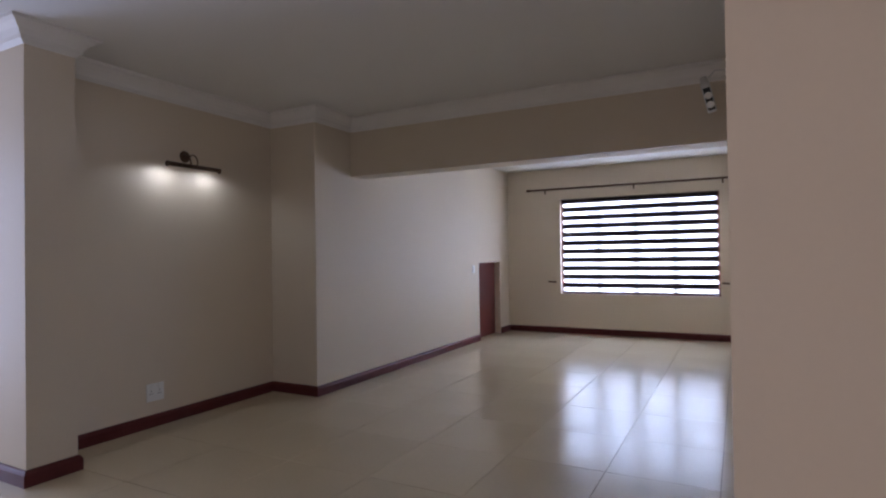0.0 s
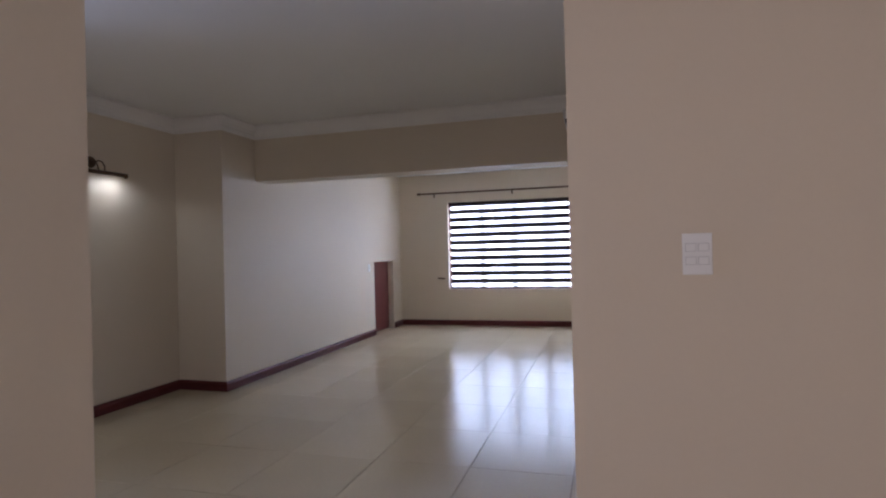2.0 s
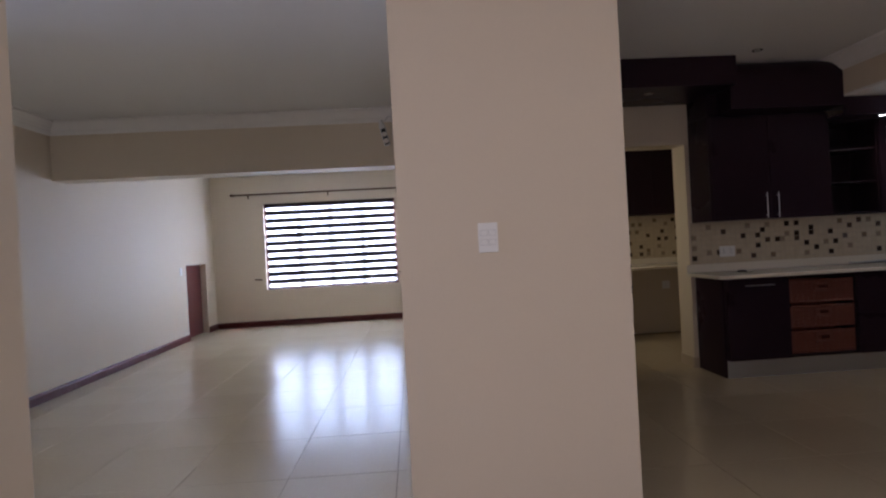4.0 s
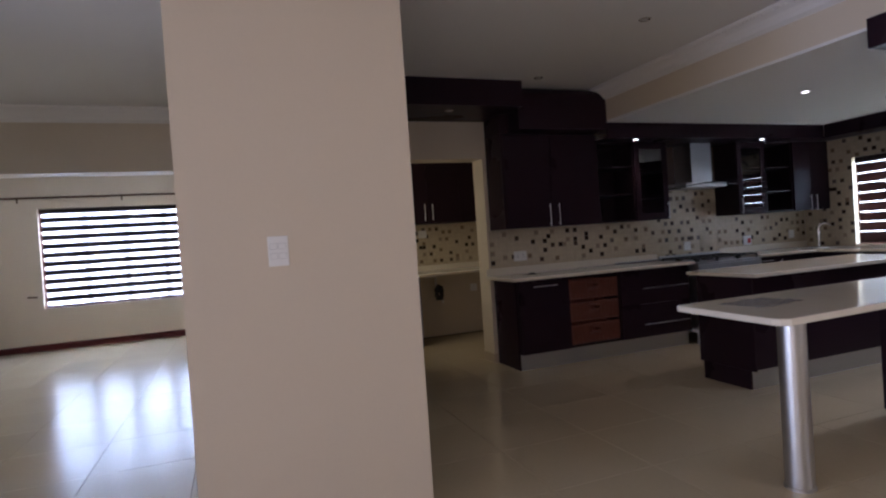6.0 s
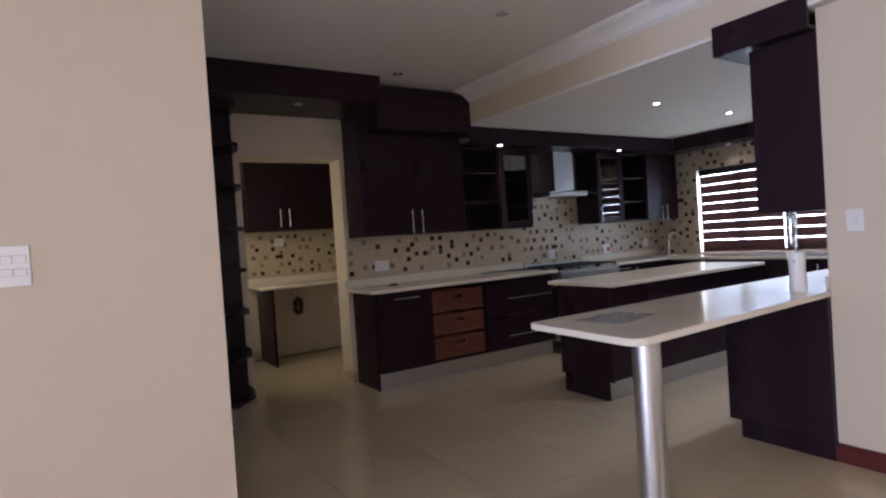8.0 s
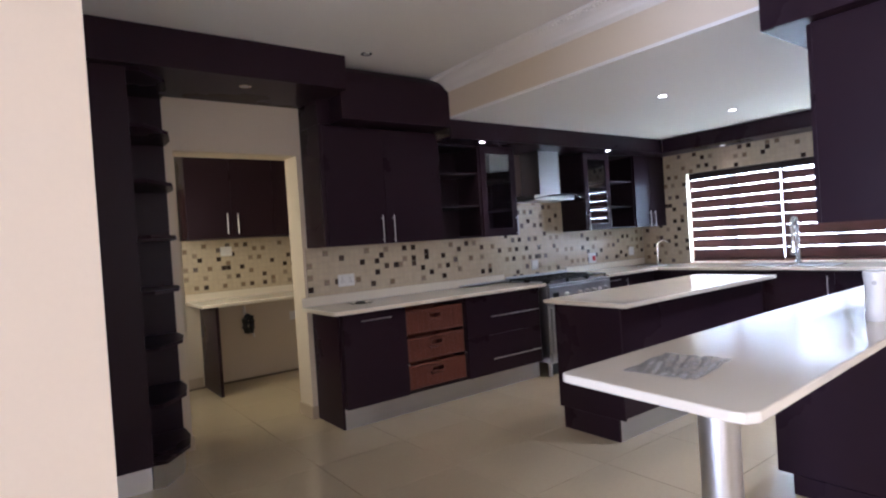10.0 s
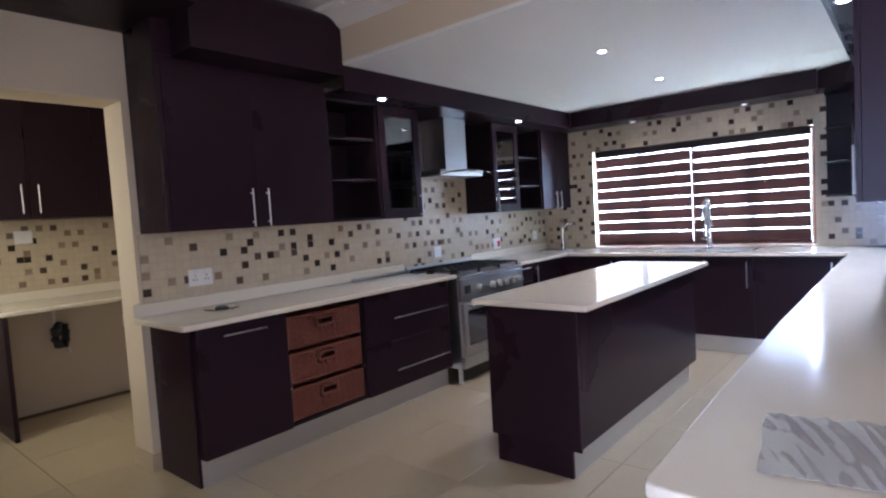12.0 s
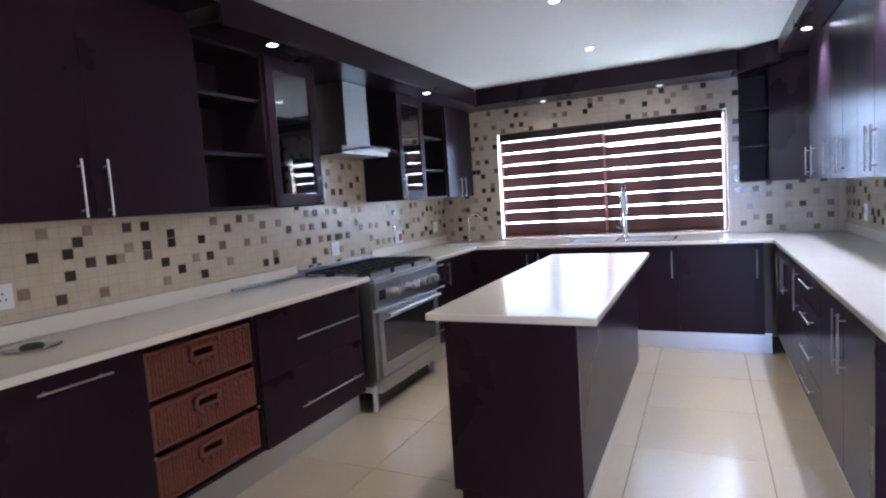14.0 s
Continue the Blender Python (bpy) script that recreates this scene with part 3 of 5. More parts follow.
block("underside", (-1.46, 1.52, -0.234, 0.259, UP1 + 0.05, UP1 + 0.07), ESPRESSO, c)
block("end_cap", (-1.482, -1.461, -0.234, 0.28, UP1 + 0.05, 2.44), ESPRESSO, c)
bm = bmesh.new()
add_prism(bm, [(1.49, 0.262), (1.70, 0.55), (1.72, 0.55), (1.99, 0.60), (1.99, -0.233), (1.52, -0.233)], UP1 + 0.002, LOW - 0.001)
bmesh.ops.recalc_face_normals(bm, faces=bm.faces)
part("corner_box", bm, ESPRESSO, c)

# tall larder and its open end shelves
c = thing("larder_cupboard", pose(0.92, 4.12, 0), "tall dark espresso larder cupboard with long steel handles", "cupboard")
carcass(c, 1.22, 0.597, KZ, 2.49)
for i, (a, b) in enumerate(((0.0, 0.42), (0.42, 0.82), (0.82, 1.22))):
    hx = b - 0.05 if i != 2 else a + 0.045
    leaf(c, a, b, KZ, 2.48, ((hx, 1.0), (hx, 1.24)))
block("plinth_board", (0.0, 1.215, 0.05, 0.066, 0, KZ), PLINTH, c, 0.001, "brushed aluminium plinth")
c = thing("end_shelf_unit", pose(2.14, 4.12, 0), "dark open end shelf unit with clipped corners beside the larder", "shelf unit")
outline = [(0.002, 0.0), (0.07, -0.02), (0.24, 0.18), (0.29, 0.40), (0.29, 0.58), (0.002, 0.58)]
for z in (KZ + 0.01, 0.497, 0.834, 1.165, 1.495, 1.825, 2.15, 2.478):
    bm = bmesh.new()
    add_prism(bm, outline, z - 0.011, z + 0.011)
    part("shelf", bm, ESPRESSO, c)
block("back_panel", (0.002, 0.285, 0.582, 0.597, KZ, 2.49), ESPRESSO, c)
block("side_panel", (-0.0, 0.0018, 0.02, 0.58, KZ, 2.49), ESPRESSO, c, 0)
bm = bmesh.new()
add_prism(bm, [(0.002, 0.05), (0.06, 0.03), (0.2, 0.2), (0.25, 0.40), (0.25, 0.58), (0.002, 0.58)], 0.0, KZ - 0.002)
part("plinth_board", bm, PLINTH, c, "brushed aluminium plinth")

# base units
c = thing("base_cabinet", pose(3.45, BF, 0), "dark espresso base cabinet with a wide steel handle", "cabinet", "kitchen base cabinets")
carcass(c, 0.54, BD, KZ, BT)
leaf(c, 0.0, 0.54, KZ, BT - 0.01, ((0.14, 0.80), (0.40, 0.80)))
block("end_panel", (-0.018, -0.001, 0.04, BD, 0.0, BT), ESPRESSO, c)

c = thing("basket_cabinet", pose(3.99, BF, 0), "open dark base cabinet holding three wicker drawers", "cabinet")
carcass(c, 0.62, BD, KZ, BT, True)
for z in (0.40, 0.615):
    for x in (0.019, 0.601):
        block("runner", (x - 0.001 if x < 0.3 else x - 0.012, x + 0.012 if x < 0.3 else x + 0.001, 0.01, 0.4, z - 0.012, z + 0.003), ESP_SHADED, c, 0)
        bm = bmesh.new()
        add_rod(bm, (x, 0.012, z - 0.01), (x, -0.004, z - 0.01), 0.009, 10)
        part("end_cap", bm, CHROME, c, "small chrome runner end", True)


def wicker_basket(x0, x1, z0, z1):
    """A woven drawer basket: rows of canes over upright stakes, a rolled rim and a cut hand hole."""
    w, h, d = x1 - x0, z1 - z0, 0.40
    b = thing("wicker_basket", pose((x0 + x1) / 2, BF + 0.012, z0), "brown woven wicker drawer basket with a cut hand hole", "basket", "wicker drawers")
    bm = bmesh.new()
    hw = w / 2
    hole = (-0.062, 0.062, h * 0.56, h * 0.80)
    for k in range(int(w / 0.017)):
        x = -hw + 0.012 + k * (w - 0.018) / int(w / 0.017)
        spans = [(0.004, h - 0.01)]
        if hole[0] - 0.012 < x < hole[1] + 0.012:
            spans = [(0.004, hole[2] - 0.012), (hole[3] + 0.012, h - 0.01)]
        for a, c2 in spans:
            pts = []
            n = max(3, int((c2 - a) / 0.016))
            for i in range(n + 1):
                z = a + (c2 - a) * i / n
                pts.append((x + (0.0012 if i % 2 else -0.0012), (0.002 if (i + k) % 2 else -0.002) + (0.003 if k % 3 == 0 else 0), z))
            add_tube(bm, pts, 0.0082, 6)
    part("front_weave", bm, WICKER, b)
    bm = bmesh.new()
    for z in (0.006, h - 0.006):
        add_rod(bm, (-hw, 0, z), (hw, 0, z), 0.009, 8)
    for x in (-hw + 0.004, hw - 0.004):
        add_rod(bm, (x, 0, 0.0), (x, 0, h), 0.009, 8)
    part("rim", bm, WICKER, b, "rolled wicker rim", True)
    bm = bmesh.new()
    x0h, x1h, z0h, z1h = hole
    for a, c2 in (((x0h, z0h), (x1h, z0h)), ((x0h, z1h), (x1h, z1h)), ((x0h, z0h), (x0h, z1h)), ((x1h, z0h), (x1h, z1h))):
        add_rod(bm, (a[0], -0.003, a[1]), (c2[0], -0.003, c2[1]), 0.010, 8)
    part("hand_hole", bm, WICKER, b, "wrapped rim of the hand hole", True)
    bm = bmesh.new()
    add_box(bm, -hw, -hw + 0.01, 0.012, d, 0.004, h - 0.02)
    add_box(bm, hw - 0.01, hw, 0.012, d, 0.004, h - 0.02)
    add_box(bm, -hw + 0.01, hw - 0.01, d - 0.01, d, 0.004, h - 0.02)
    add_box(bm, -hw + 0.01, hw - 0.01, 0.012, d - 0.01, 0.004, 0.012)
    part("sides", bm, WICKER, b)
    return b


for z0, z1 in ((0.185, 0.375), (0.405, 0.592), (0.622, 0.815)):
    wicker_basket(4.016, 4.584, z0, z1)

c = thing("drawer_cabinet", pose(4.61, BF, 0), "dark espresso base cabinet with two deep drawers", "cabinet", "kitchen base cabinets")
carcass(c, 0.90, BD, KZ, BT)
leaf(c, 0, 0.90, KZ, 0.50, ((0.26, 0.29), (0.86, 0.29)), "drawer_front")
leaf(c, 0, 0.90, 0.50, BT - 0.01, ((0.26, 0.665), (0.86, 0.665)), "drawer_front")
plinth(pose(3.45, BF, 0), 2.06, "brushed aluminium plinth under the base cabinets")

c = thing("drawer_cabinet", pose(6.48, BF, 0), "narrow dark base cabinet with four drawers", "cabinet", "kitchen base cabinets")
carcass(c, 0.34, BD, KZ, BT)
for i in range(4):
    za, zb = KZ + i * 0.178, KZ + (i + 1) * 0.178
    leaf(c, 0, 0.34, za, zb - 0.002, ((0.08, zb - 0.05), (0.26, zb - 0.05)), "drawer_front")
c = thing("base_cabinet", pose(6.82, BF, 0), "dark espresso base cabinet beside the cooker", "cabinet", "kitchen base cabinets")
carcass(c, 0.595, BD, KZ, BT)
leaf(c, 0, 0.595, KZ, BT - 0.01, ((0.05, 0.62), (0.05, 0.82)))
plinth(pose(6.48, BF, 0), 0.97, "brushed aluminium plinth under the base cabinets")

# east run under the window
XF = 7.42
for i, (ya, yb, hy) in enumerate(((4.22, 3.60, 0.57), (3.60, 3.0, 0.05), (3.0, 2.40, 0.55), (2.40, 1.80, 0.55))):
    c = thing("base_cabinet", pose(XF, ya, 0, 0, 0, -90), "dark espresso base cabinet under the kitchen window", "cabinet", "kitchen base cabinets")
    w = ya - yb
    carcass(c, w, EAST - XF - 0.004, KZ, BT)
    leaf(c, 0, w, KZ, BT - 0.01, ((hy, 0.60), (hy, 0.82)))
plinth(pose(XF, 4.2, 0, 0, 0, -90), 2.45, "brushed aluminium plinth under the window run")

# long south run, facing north
YF = 1.70
SD = YF - SOUTH - 0.003
x = XF - 0.002
for w, kind in ((0.34, "door"), (0.44, "pair"), (0.40, "door"), (0.62, "drawers"), (0.95, "pair")):
    label = "dark espresso base cabinet in the long run" if kind != "drawers" else "dark espresso cabinet with four drawers and steel handles"
    c = thing("drawer_cabinet" if kind == "drawers" else "base_cabinet", pose(x, YF, 0, 0, 0, 180), label, "cabinet", "kitchen base cabinets")
    carcass(c, w, SD, KZ, BT)
    if kind == "door":
        leaf(c, 0, w, KZ, BT - 0.01, ((w - 0.06, 0.58), (w - 0.06, 0.82)))
    elif kind == "pair":
        leaf(c, 0, w / 2, KZ, BT - 0.01, ((w / 2 - 0.05, 0.58), (w / 2 - 0.05, 0.82)))
        leaf(c, w / 2, w, KZ, BT - 0.01, ((w / 2 + 0.05, 0.58), (w / 2 + 0.05, 0.82)))
    else:
        for i in range(4):
            za, zb = KZ + i * 0.178, KZ + (i + 1) * 0.178
            leaf(c, 0, w, za, zb - 0.002, ((0.16, zb - 0.07), (0.46, zb - 0.07)), "drawer_front")
    x -= w
c = thing("bar_support", pose(4.60, YF, 0), "dark espresso side panel holding up the breakfast bar", "panel")
block("board", (-0.018, 0.055, -SD, 0.04, 0.10, BT), ESPRESSO, c)
block("foot_board", (-0.018, 0.055, -SD, -0.03, 0.0, 0.098), ESPRESSO, c)
plinth(pose(XF, YF, 0, 0, 0, 180), 2.75, "brushed aluminium plinth under the long run")

# south wall cabinets
U2 = 1.495
UD2 = U2 - SOUTH - 0.003
US = 1.328   # their underside
x = 7.335
for w, kind in ((0.30, "door"), (0.44, "door"), (0.66, "pair"), (0.62, "pair"), (0.715, "pair")):
    c = thing("wall_cabinet", pose(x, U2, 0, 0, 0, 180), "glossy dark espresso wall cabinet with steel bar handles", "cabinet", "kitchen wall cabinets")
    carcass(c, w, UD2, US, UP1 + 0.045)
    if kind == "door":
        leaf(c, 0, w, US, UP1 + 0.04, ((w - 0.05, 1.355), (w - 0.05, 1.555)))
    else:
        leaf(c, 0, w / 2, US, UP1 + 0.04, ((w / 2 - 0.045, 1.355), (w / 2 - 0.045, 1.555)))
        leaf(c, w / 2, w, US, UP1 + 0.04, ((w / 2 + 0.045, 1.355), (w / 2 + 0.045, 1.555)))
    x -= w
# diagonal corner cabinet and the open shelves beside the window
c = thing("corner_cabinet", pose(EAST, SOUTH, 0), "dark espresso corner wall cabinet with slanted door and open shelves", "cabinet")
bm = bmesh.new()
add_prism(bm, [(-0.66, 0.005), (-0.004, 0.005), (-0.004, 0.55), (-0.30, 0.55), (-0.66, 0.30)], US, UP1)
part("body", bm, ESPRESSO, c)
d = part("door", (lambda b: (add_box(b, 0, 0.43, -0.018, 0, US + 0.002, UP1 - 0.002, 0.002), b)[1])(bmesh.new()), ESPRESSO, c)
d.matrix_basis = pose(-0.302, 0.552, 0, 0, 0, 180 + math.degrees(math.atan2(0.25, 0.36)))
bar_handle(d, (0.385, -0.018, 1.355), (0.385, -0.018, 1.555))
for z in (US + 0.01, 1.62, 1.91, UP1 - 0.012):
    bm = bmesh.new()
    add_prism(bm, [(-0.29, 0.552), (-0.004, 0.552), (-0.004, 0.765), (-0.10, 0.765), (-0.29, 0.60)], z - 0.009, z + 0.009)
    part("shelf", bm, ESP_SHADED, c)
block("back_panel", (-0.022, -0.004, 0.552, 0.762, US, UP1), ESP_SHADED, c)

# ---- worktops ----


def worktop(name, outline, label, z0=BT + 0.002, z1=0.90, splash=None):
    t = thing(name, pose(outline[0][0], outline[0][1], 0), label, "worktop")
    ox, oy = outline[0]
    bm = bmesh.new()
    add_prism(bm, [(x - ox, y - oy) for x, y in outline], z0, z1)
    bmesh.ops.recalc_face_normals(bm, faces=bm.faces)
    bmesh.ops.bevel(bm, geom=list(bm.edges), offset=0.005, segments=2, affect='EDGES', profile=0.5)
    part("slab", bm, STONE, t)
    for s in splash or []:
        x0, x1, y0, y1 = s
        block("upstand", (x0 - ox, x1 - ox, y0 - oy, y1 - oy, z1 + 0.001, z1 + 0.075), STONE, t, 0.002)
    return t


worktop("worktop", [(3.345, TILED - 0.012), (3.345, 4.15), (3.353, 4.13), (3.375, 4.12), (5.525, 4.12), (5.525, TILED - 0.012)], "cream quartz worktop on the base cabinets beside the cooker",
        splash=[(3.345, 5.52, TILED - 0.03, TILED - 0.011)])
worktop("worktop", [(6.47, 4.12), (7.36, 4.12), (7.36, 1.74), (4.50, 1.745), (3.03, 1.715), (3.01, 1.71), (3.0, 1.69), (2.965, 1.14), (2.972, 1.105), (3.01, 1.085), (4.60, 1.158), (4.605, SOUTH + 0.012),
                    (EAST - 0.012, SOUTH + 0.012), (EAST - 0.012, TILED - 0.012), (6.47, TILED - 0.012)],
        "cream quartz worktop running round the kitchen into a breakfast bar",
        splash=[(6.47, EAST - 0.03, TILED - 0.03, TILED - 0.011), (4.63, EAST - 0.03, SOUTH + 0.011, SOUTH + 0.03)])

# bar leg
p = thing("table_post", pose(3.418, 1.41, 0), "thick chrome post holding up the breakfast bar", "post")
bm = bmesh.new()
add_lathe(bm, [(0.069, 0.0), (0.069, 0.012), (0.063, 0.017), (0.063, 0.845), (0.070, 0.85), (0.070, BT)], seg=32)
part("post", bm, STEEL, p, "", True)

# island
c = thing("kitchen_island", pose(4.60, 2.635, 0), "dark espresso kitchen island with aluminium plinths", "island")
block("body", (0.0, 1.93, 0.0, 0.53, KZ, BT), ESPRESSO, c, 0.003)
block("end_board", (-0.020, -0.001, -0.004, 0.534, KZ - 0.01, BT), ESPRESSO, c, 0.002)
block("end_foot", (-0.020, -0.001, 0.045, 0.50, 0.0, KZ - 0.011), ESPRESSO, c, 0.002)
block("plinth_board", (0.0, 1.89, 0.045, 0.060, 0, KZ - 0.002), PLINTH, c, 0.001, "brushed aluminium plinth")
block("plinth_board", (0.0, 1.89, 0.485, 0.500, 0, KZ - 0.002), PLINTH, c, 0.001, "brushed aluminium plinth")
block("plinth_board", (1.87, 1.889, 0.061, 0.484, 0, KZ - 0.002), PLINTH, c, 0.001, "brushed aluminium plinth")
worktop("island_top", [(4.535, 2.55), (6.61, 2.55), (6.61, 3.23), (4.535, 3.23)], "polished cream quartz slab on the kitchen island")

# ---- tiled splashbacks ----
PITCH = 0.048
tile_bm = bmesh.new()
add_box(tile_bm, -0.0225, 0.0225, -0.0025, 0.0025, -0.0225, 0.0225, 0.0012)
ACCENT_MESH = mesh_of("accent_tile", tile_bm, ACCENT)
picker = random.Random(7)


def splashback(m, areas, label, share=0.155):
    """Cream mosaic in y = 0 of m, facing -y, over areas (x0, x1, z0, z1), with single brown accent tiles."""
    s = thing("splashback", m, label, "splashback", kind="structure")
    for x0, x1, z0, z1 in areas:
        bm = bmesh.new()
        add_box(bm, x0, x1, -0.008, 0.0, z0, z1)
        part("mosaic_panel", bm, MOSAIC, s)
        taken = set()
        cells = [(i, j) for i in range(math.ceil(x0 / PITCH), int(x1 / PITCH)) for j in range(math.ceil(z0 / PITCH), int(z1 / PITCH))]
        picker.shuffle(cells)
        wanted = len(cells) * share
        for i, j in cells:
            if len(taken) >= wanted:
                break
            close = {(i + a, j + b) for a in (-1, 0, 1) for b in (-1, 0, 1)} & taken
            if close and picker.random() > 0.06:
                continue
            taken.add((i, j))
            o = new("accent_tile", ACCENT_MESH)
            o.parent = s
            o.location = ((i + 0.5) * PITCH, -0.0095, (j + 0.5) * PITCH)
    return s


splashback(pose(3.41, TILED - 0.001, 0), [(0, 2.04, 0.977, UP0 - 0.001), (2.04, 3.06, 0.901, UP1), (3.06, 4.57, 0.977, UP0 - 0.001)],
           "cream mosaic splashback with scattered brown tiles behind the cooker")
splashback(pose(EAST - 0.001, TILED - 0.01, 0, 0, 0, -90), [(0, 0.63, 0.901, UP1), (0.63, 2.695, 1.967, UP1), (2.695, 3.49, 0.901, UP1)],
           "cream mosaic tiling with scattered brown tiles round the window", 0.15)
splashback(pose(EAST - 0.01, SOUTH + 0.001, 0, 0, 0, 180), [(0, 3.37, 0.977, 1.327)], "cream mosaic splashback with scattered brown tiles along the counter", 0.17)

# ---- cooker and hood ----
c = thing("range_cooker", pose(5.535, 4.10, 0), "wide stainless steel gas range cooker with six knobs", "cooker")
W = 0.925
block("body", (0.0, W, 0.03, 0.59, 0.13, 0.86), DSTEEL, c, 0.004)
block("control_panel", (0.004, W - 0.004, 0.0, 0.03, 0.68, 0.855), DSTEEL, c, 0.006)
block("clock", (0.05, 0.13, -0.003, 0.0, 0.735, 0.80), BLACKP, c, 0.001, "small black clock display")
for i, x in enumerate((0.235, 0.43, 0.535, 0.64, 0.735, 0.83)):
    bm = bmesh.new()
    add_rod(bm, (0, 0.0, 0), (0, -0.012, 0), 0.029, 18)
    add_rod(bm, (0, -0.012, 0), (0, -0.05, 0), 0.028, 18, 0.025)
    add_box(bm, -0.004, 0.004, -0.05, -0.042, -0.02, 0.02)
    k = part("knob", bm, STEEL, c, "round steel knob", True)
    k.location = (x, 0.0, 0.765)
bm = bmesh.new()
x0, x1, z0, z1 = 0.03, W - 0.03, 0.235, 0.655
add_box(bm, x0, x1, 0.0, 0.028, z0, z0 + 0.075, 0.003)
add_box(bm, x0, x1, 0.0, 0.028, z1 - 0.06, z1, 0.003)
add_box(bm, x0, x0 + 0.05, 0.0, 0.028, z0 + 0.075, z1 - 0.06, 0.003)
add_box(bm, x1 - 0.05, x1, 0.0, 0.028, z0 + 0.075, z1 - 0.06, 0.003)
d = part("oven_door", bm, DSTEEL, c, "steel oven door with a dark window")
block("oven_window", (x0 + 0.046, x1 - 0.046, 0.008, 0.016, z0 + 0.071, z1 - 0.056), SMOKE, d, 0.001, "dark oven glass")
for zz in (0.40, 0.50):
    block("oven_rack", (x0 + 0.06, x1 - 0.06, 0.018, 0.024, zz, zz + 0.006), CHROME, d, 0)
bm = bmesh.new()
add_rod(bm, (0.08, -0.045, 0.635), (W - 0.08, -0.045, 0.635), 0.013, 14)
for x in (0.10, W - 0.10):
    add_rod(bm, (x, 0.0, 0.635), (x, -0.045, 0.635), 0.01, 10)
part("handle", bm, DSTEEL, d, "long round steel oven handle", True)
block("badge", (W / 2 - 0.035, W / 2 + 0.035, -0.002, 0.0, 0.265, 0.285), GREY, d, 0)
block("drawer_front", (0.004, W - 0.004, 0.002, 0.03, 0.135, 0.228), DSTEEL, c, 0.004)
block("hob_plate", (0.0, W, 0.0, 0.59, 0.861, 0.880), DSTEEL, c, 0.004)
block("hob_upstand", (0.0, W, 0.575, 0.592, 0.881, 0.945), DSTEEL, c, 0.003)
for x, y0, r in ((0.16, 0.16, 0.045), (0.16, 0.43, 0.035), (0.46, 0.30, 0.065), (0.77, 0.16, 0.035), (0.77, 0.43, 0.045)):
    bm = bmesh.new()
    add_lathe(bm, [(r, 0.8800), (r, 0.8900), (r * 0.75, 0.8940), (r * 0.75, 0.9020), (r * 0.6, 0.9050)], (x, y0 + 0.02), 18)
    part("burner", bm, IRON, c, "black gas burner", True)
for gx in (0.02, 0.32, 0.615):
    w = 0.29
    bm = bmesh.new()
    for y in (0.045, 0.545):
        add_box(bm, gx, gx + w, y - 0.005, y + 0.005, 0.9110, 0.9230, 0.001)
        for x in (gx + 0.005, gx + w - 0.005):
            add_box(bm, x - 0.006, x + 0.006, y - 0.006, y + 0.006, 0.8810, 0.9120)
    for x in (gx + 0.005, gx + w - 0.005):
        add_box(bm, x - 0.005, x + 0.005, 0.04, 0.55, 0.9112, 0.9228, 0.001)
    g = part("pan_support", bm, IRON, c, "black cast iron pan support")
    for y in (0.20, 0.30, 0.40):
        block("bar", (gx, gx + w, y - 0.005, y + 0.005, 0.9115, 0.9225), IRON, g, 0.001)
    for x in (gx + w / 3, gx + 2 * w / 3):
        block("bar", (x - 0.005, x + 0.005, 0.05, 0.54, 0.9118, 0.9222), IRON, g, 0.001)
for x in (0.04, W - 0.04):
    for y in (0.08, 0.52):
        bm = bmesh.new()
        add_lathe(bm, [(0.022, 0.0), (0.022, 0.01), (0.019, 0.014), (0.019, 0.13)], (x, y), 14)
        part("leg", bm, DSTEEL, c, "", True)
block("kick_board", (0.07, W - 0.07, 0.10, 0.112, 0.005, 0.13), BLACKP, c, 0)

c = thing("cooker_hood", pose(6.01, TILED - 0.01, 0), "stainless steel chimney hood with a curved glass canopy", "hood")
block("chimney", (-0.15, 0.15, -0.27, -0.001, 1.765, UP1 - 0.001), DSTEEL, c, 0.003, "brushed steel chimney")
bm = bmesh.new()
add_box(bm, -0.30, 0.30, -0.33, -0.001, 1.705, 1.762, 0.006)
part("fan_box", bm, STEEL, c)
bm = bmesh.new()
n = 16
rows_ = []
for i in range(n + 1):
    u = -1 + 2 * i / n
    x = 0.44 * u
    z = 1.765 - 0.055 * u * u
    y = -0.36 - 0.10 * (1 - u * u)
    rows_.append([bm.verts.new((x, -0.002, z)), bm.verts.new((x, y, z - 0.012)), bm.verts.new((x, y, z - 0.018)), bm.verts.new((x, -0.002, z - 0.006))])
for a, b in zip(rows_, rows_[1:]):
    for k in range(4):
        bm.faces.new((a[k], b[k], b[(k + 1) % 4], a[(k + 1) % 4]))
bm.faces.new(rows_[0])
bm.faces.new(rows_[-1][::-1])
bmesh.ops.recalc_face_normals(bm, faces=bm.faces)
part("glass_canopy", bm, glass("green edged hood glass", (0.80, 0.90, 0.88), 0.02), c, "curved clear glass canopy", True)
bm = bmesh.new()
add_tube(bm, [(0.44 * u, -0.362 - 0.10 * (1 - u * u), 1.750 - 0.055 * u * u) for u in [-1 + 2 * i / n for i in range(n + 1)]], 0.0045, 6)
part("glass_edge", bm, SMOKE, c, "dark polished edge of the glass canopy", True)
bm = bmesh.new()
for i in range(3, n - 3):
    u, v = -1 + 2 * i / n, -1 + 2 * (i + 1) / n
    add_rod(bm, (0.30 * u, -0.335 - 0.095 * (1 - u * u * 0.6), 1.748 - 0.02 * u * u), (0.30 * v, -0.335 - 0.095 * (1 - v * v * 0.6), 1.748 - 0.02 * v * v), 0.011, 8)
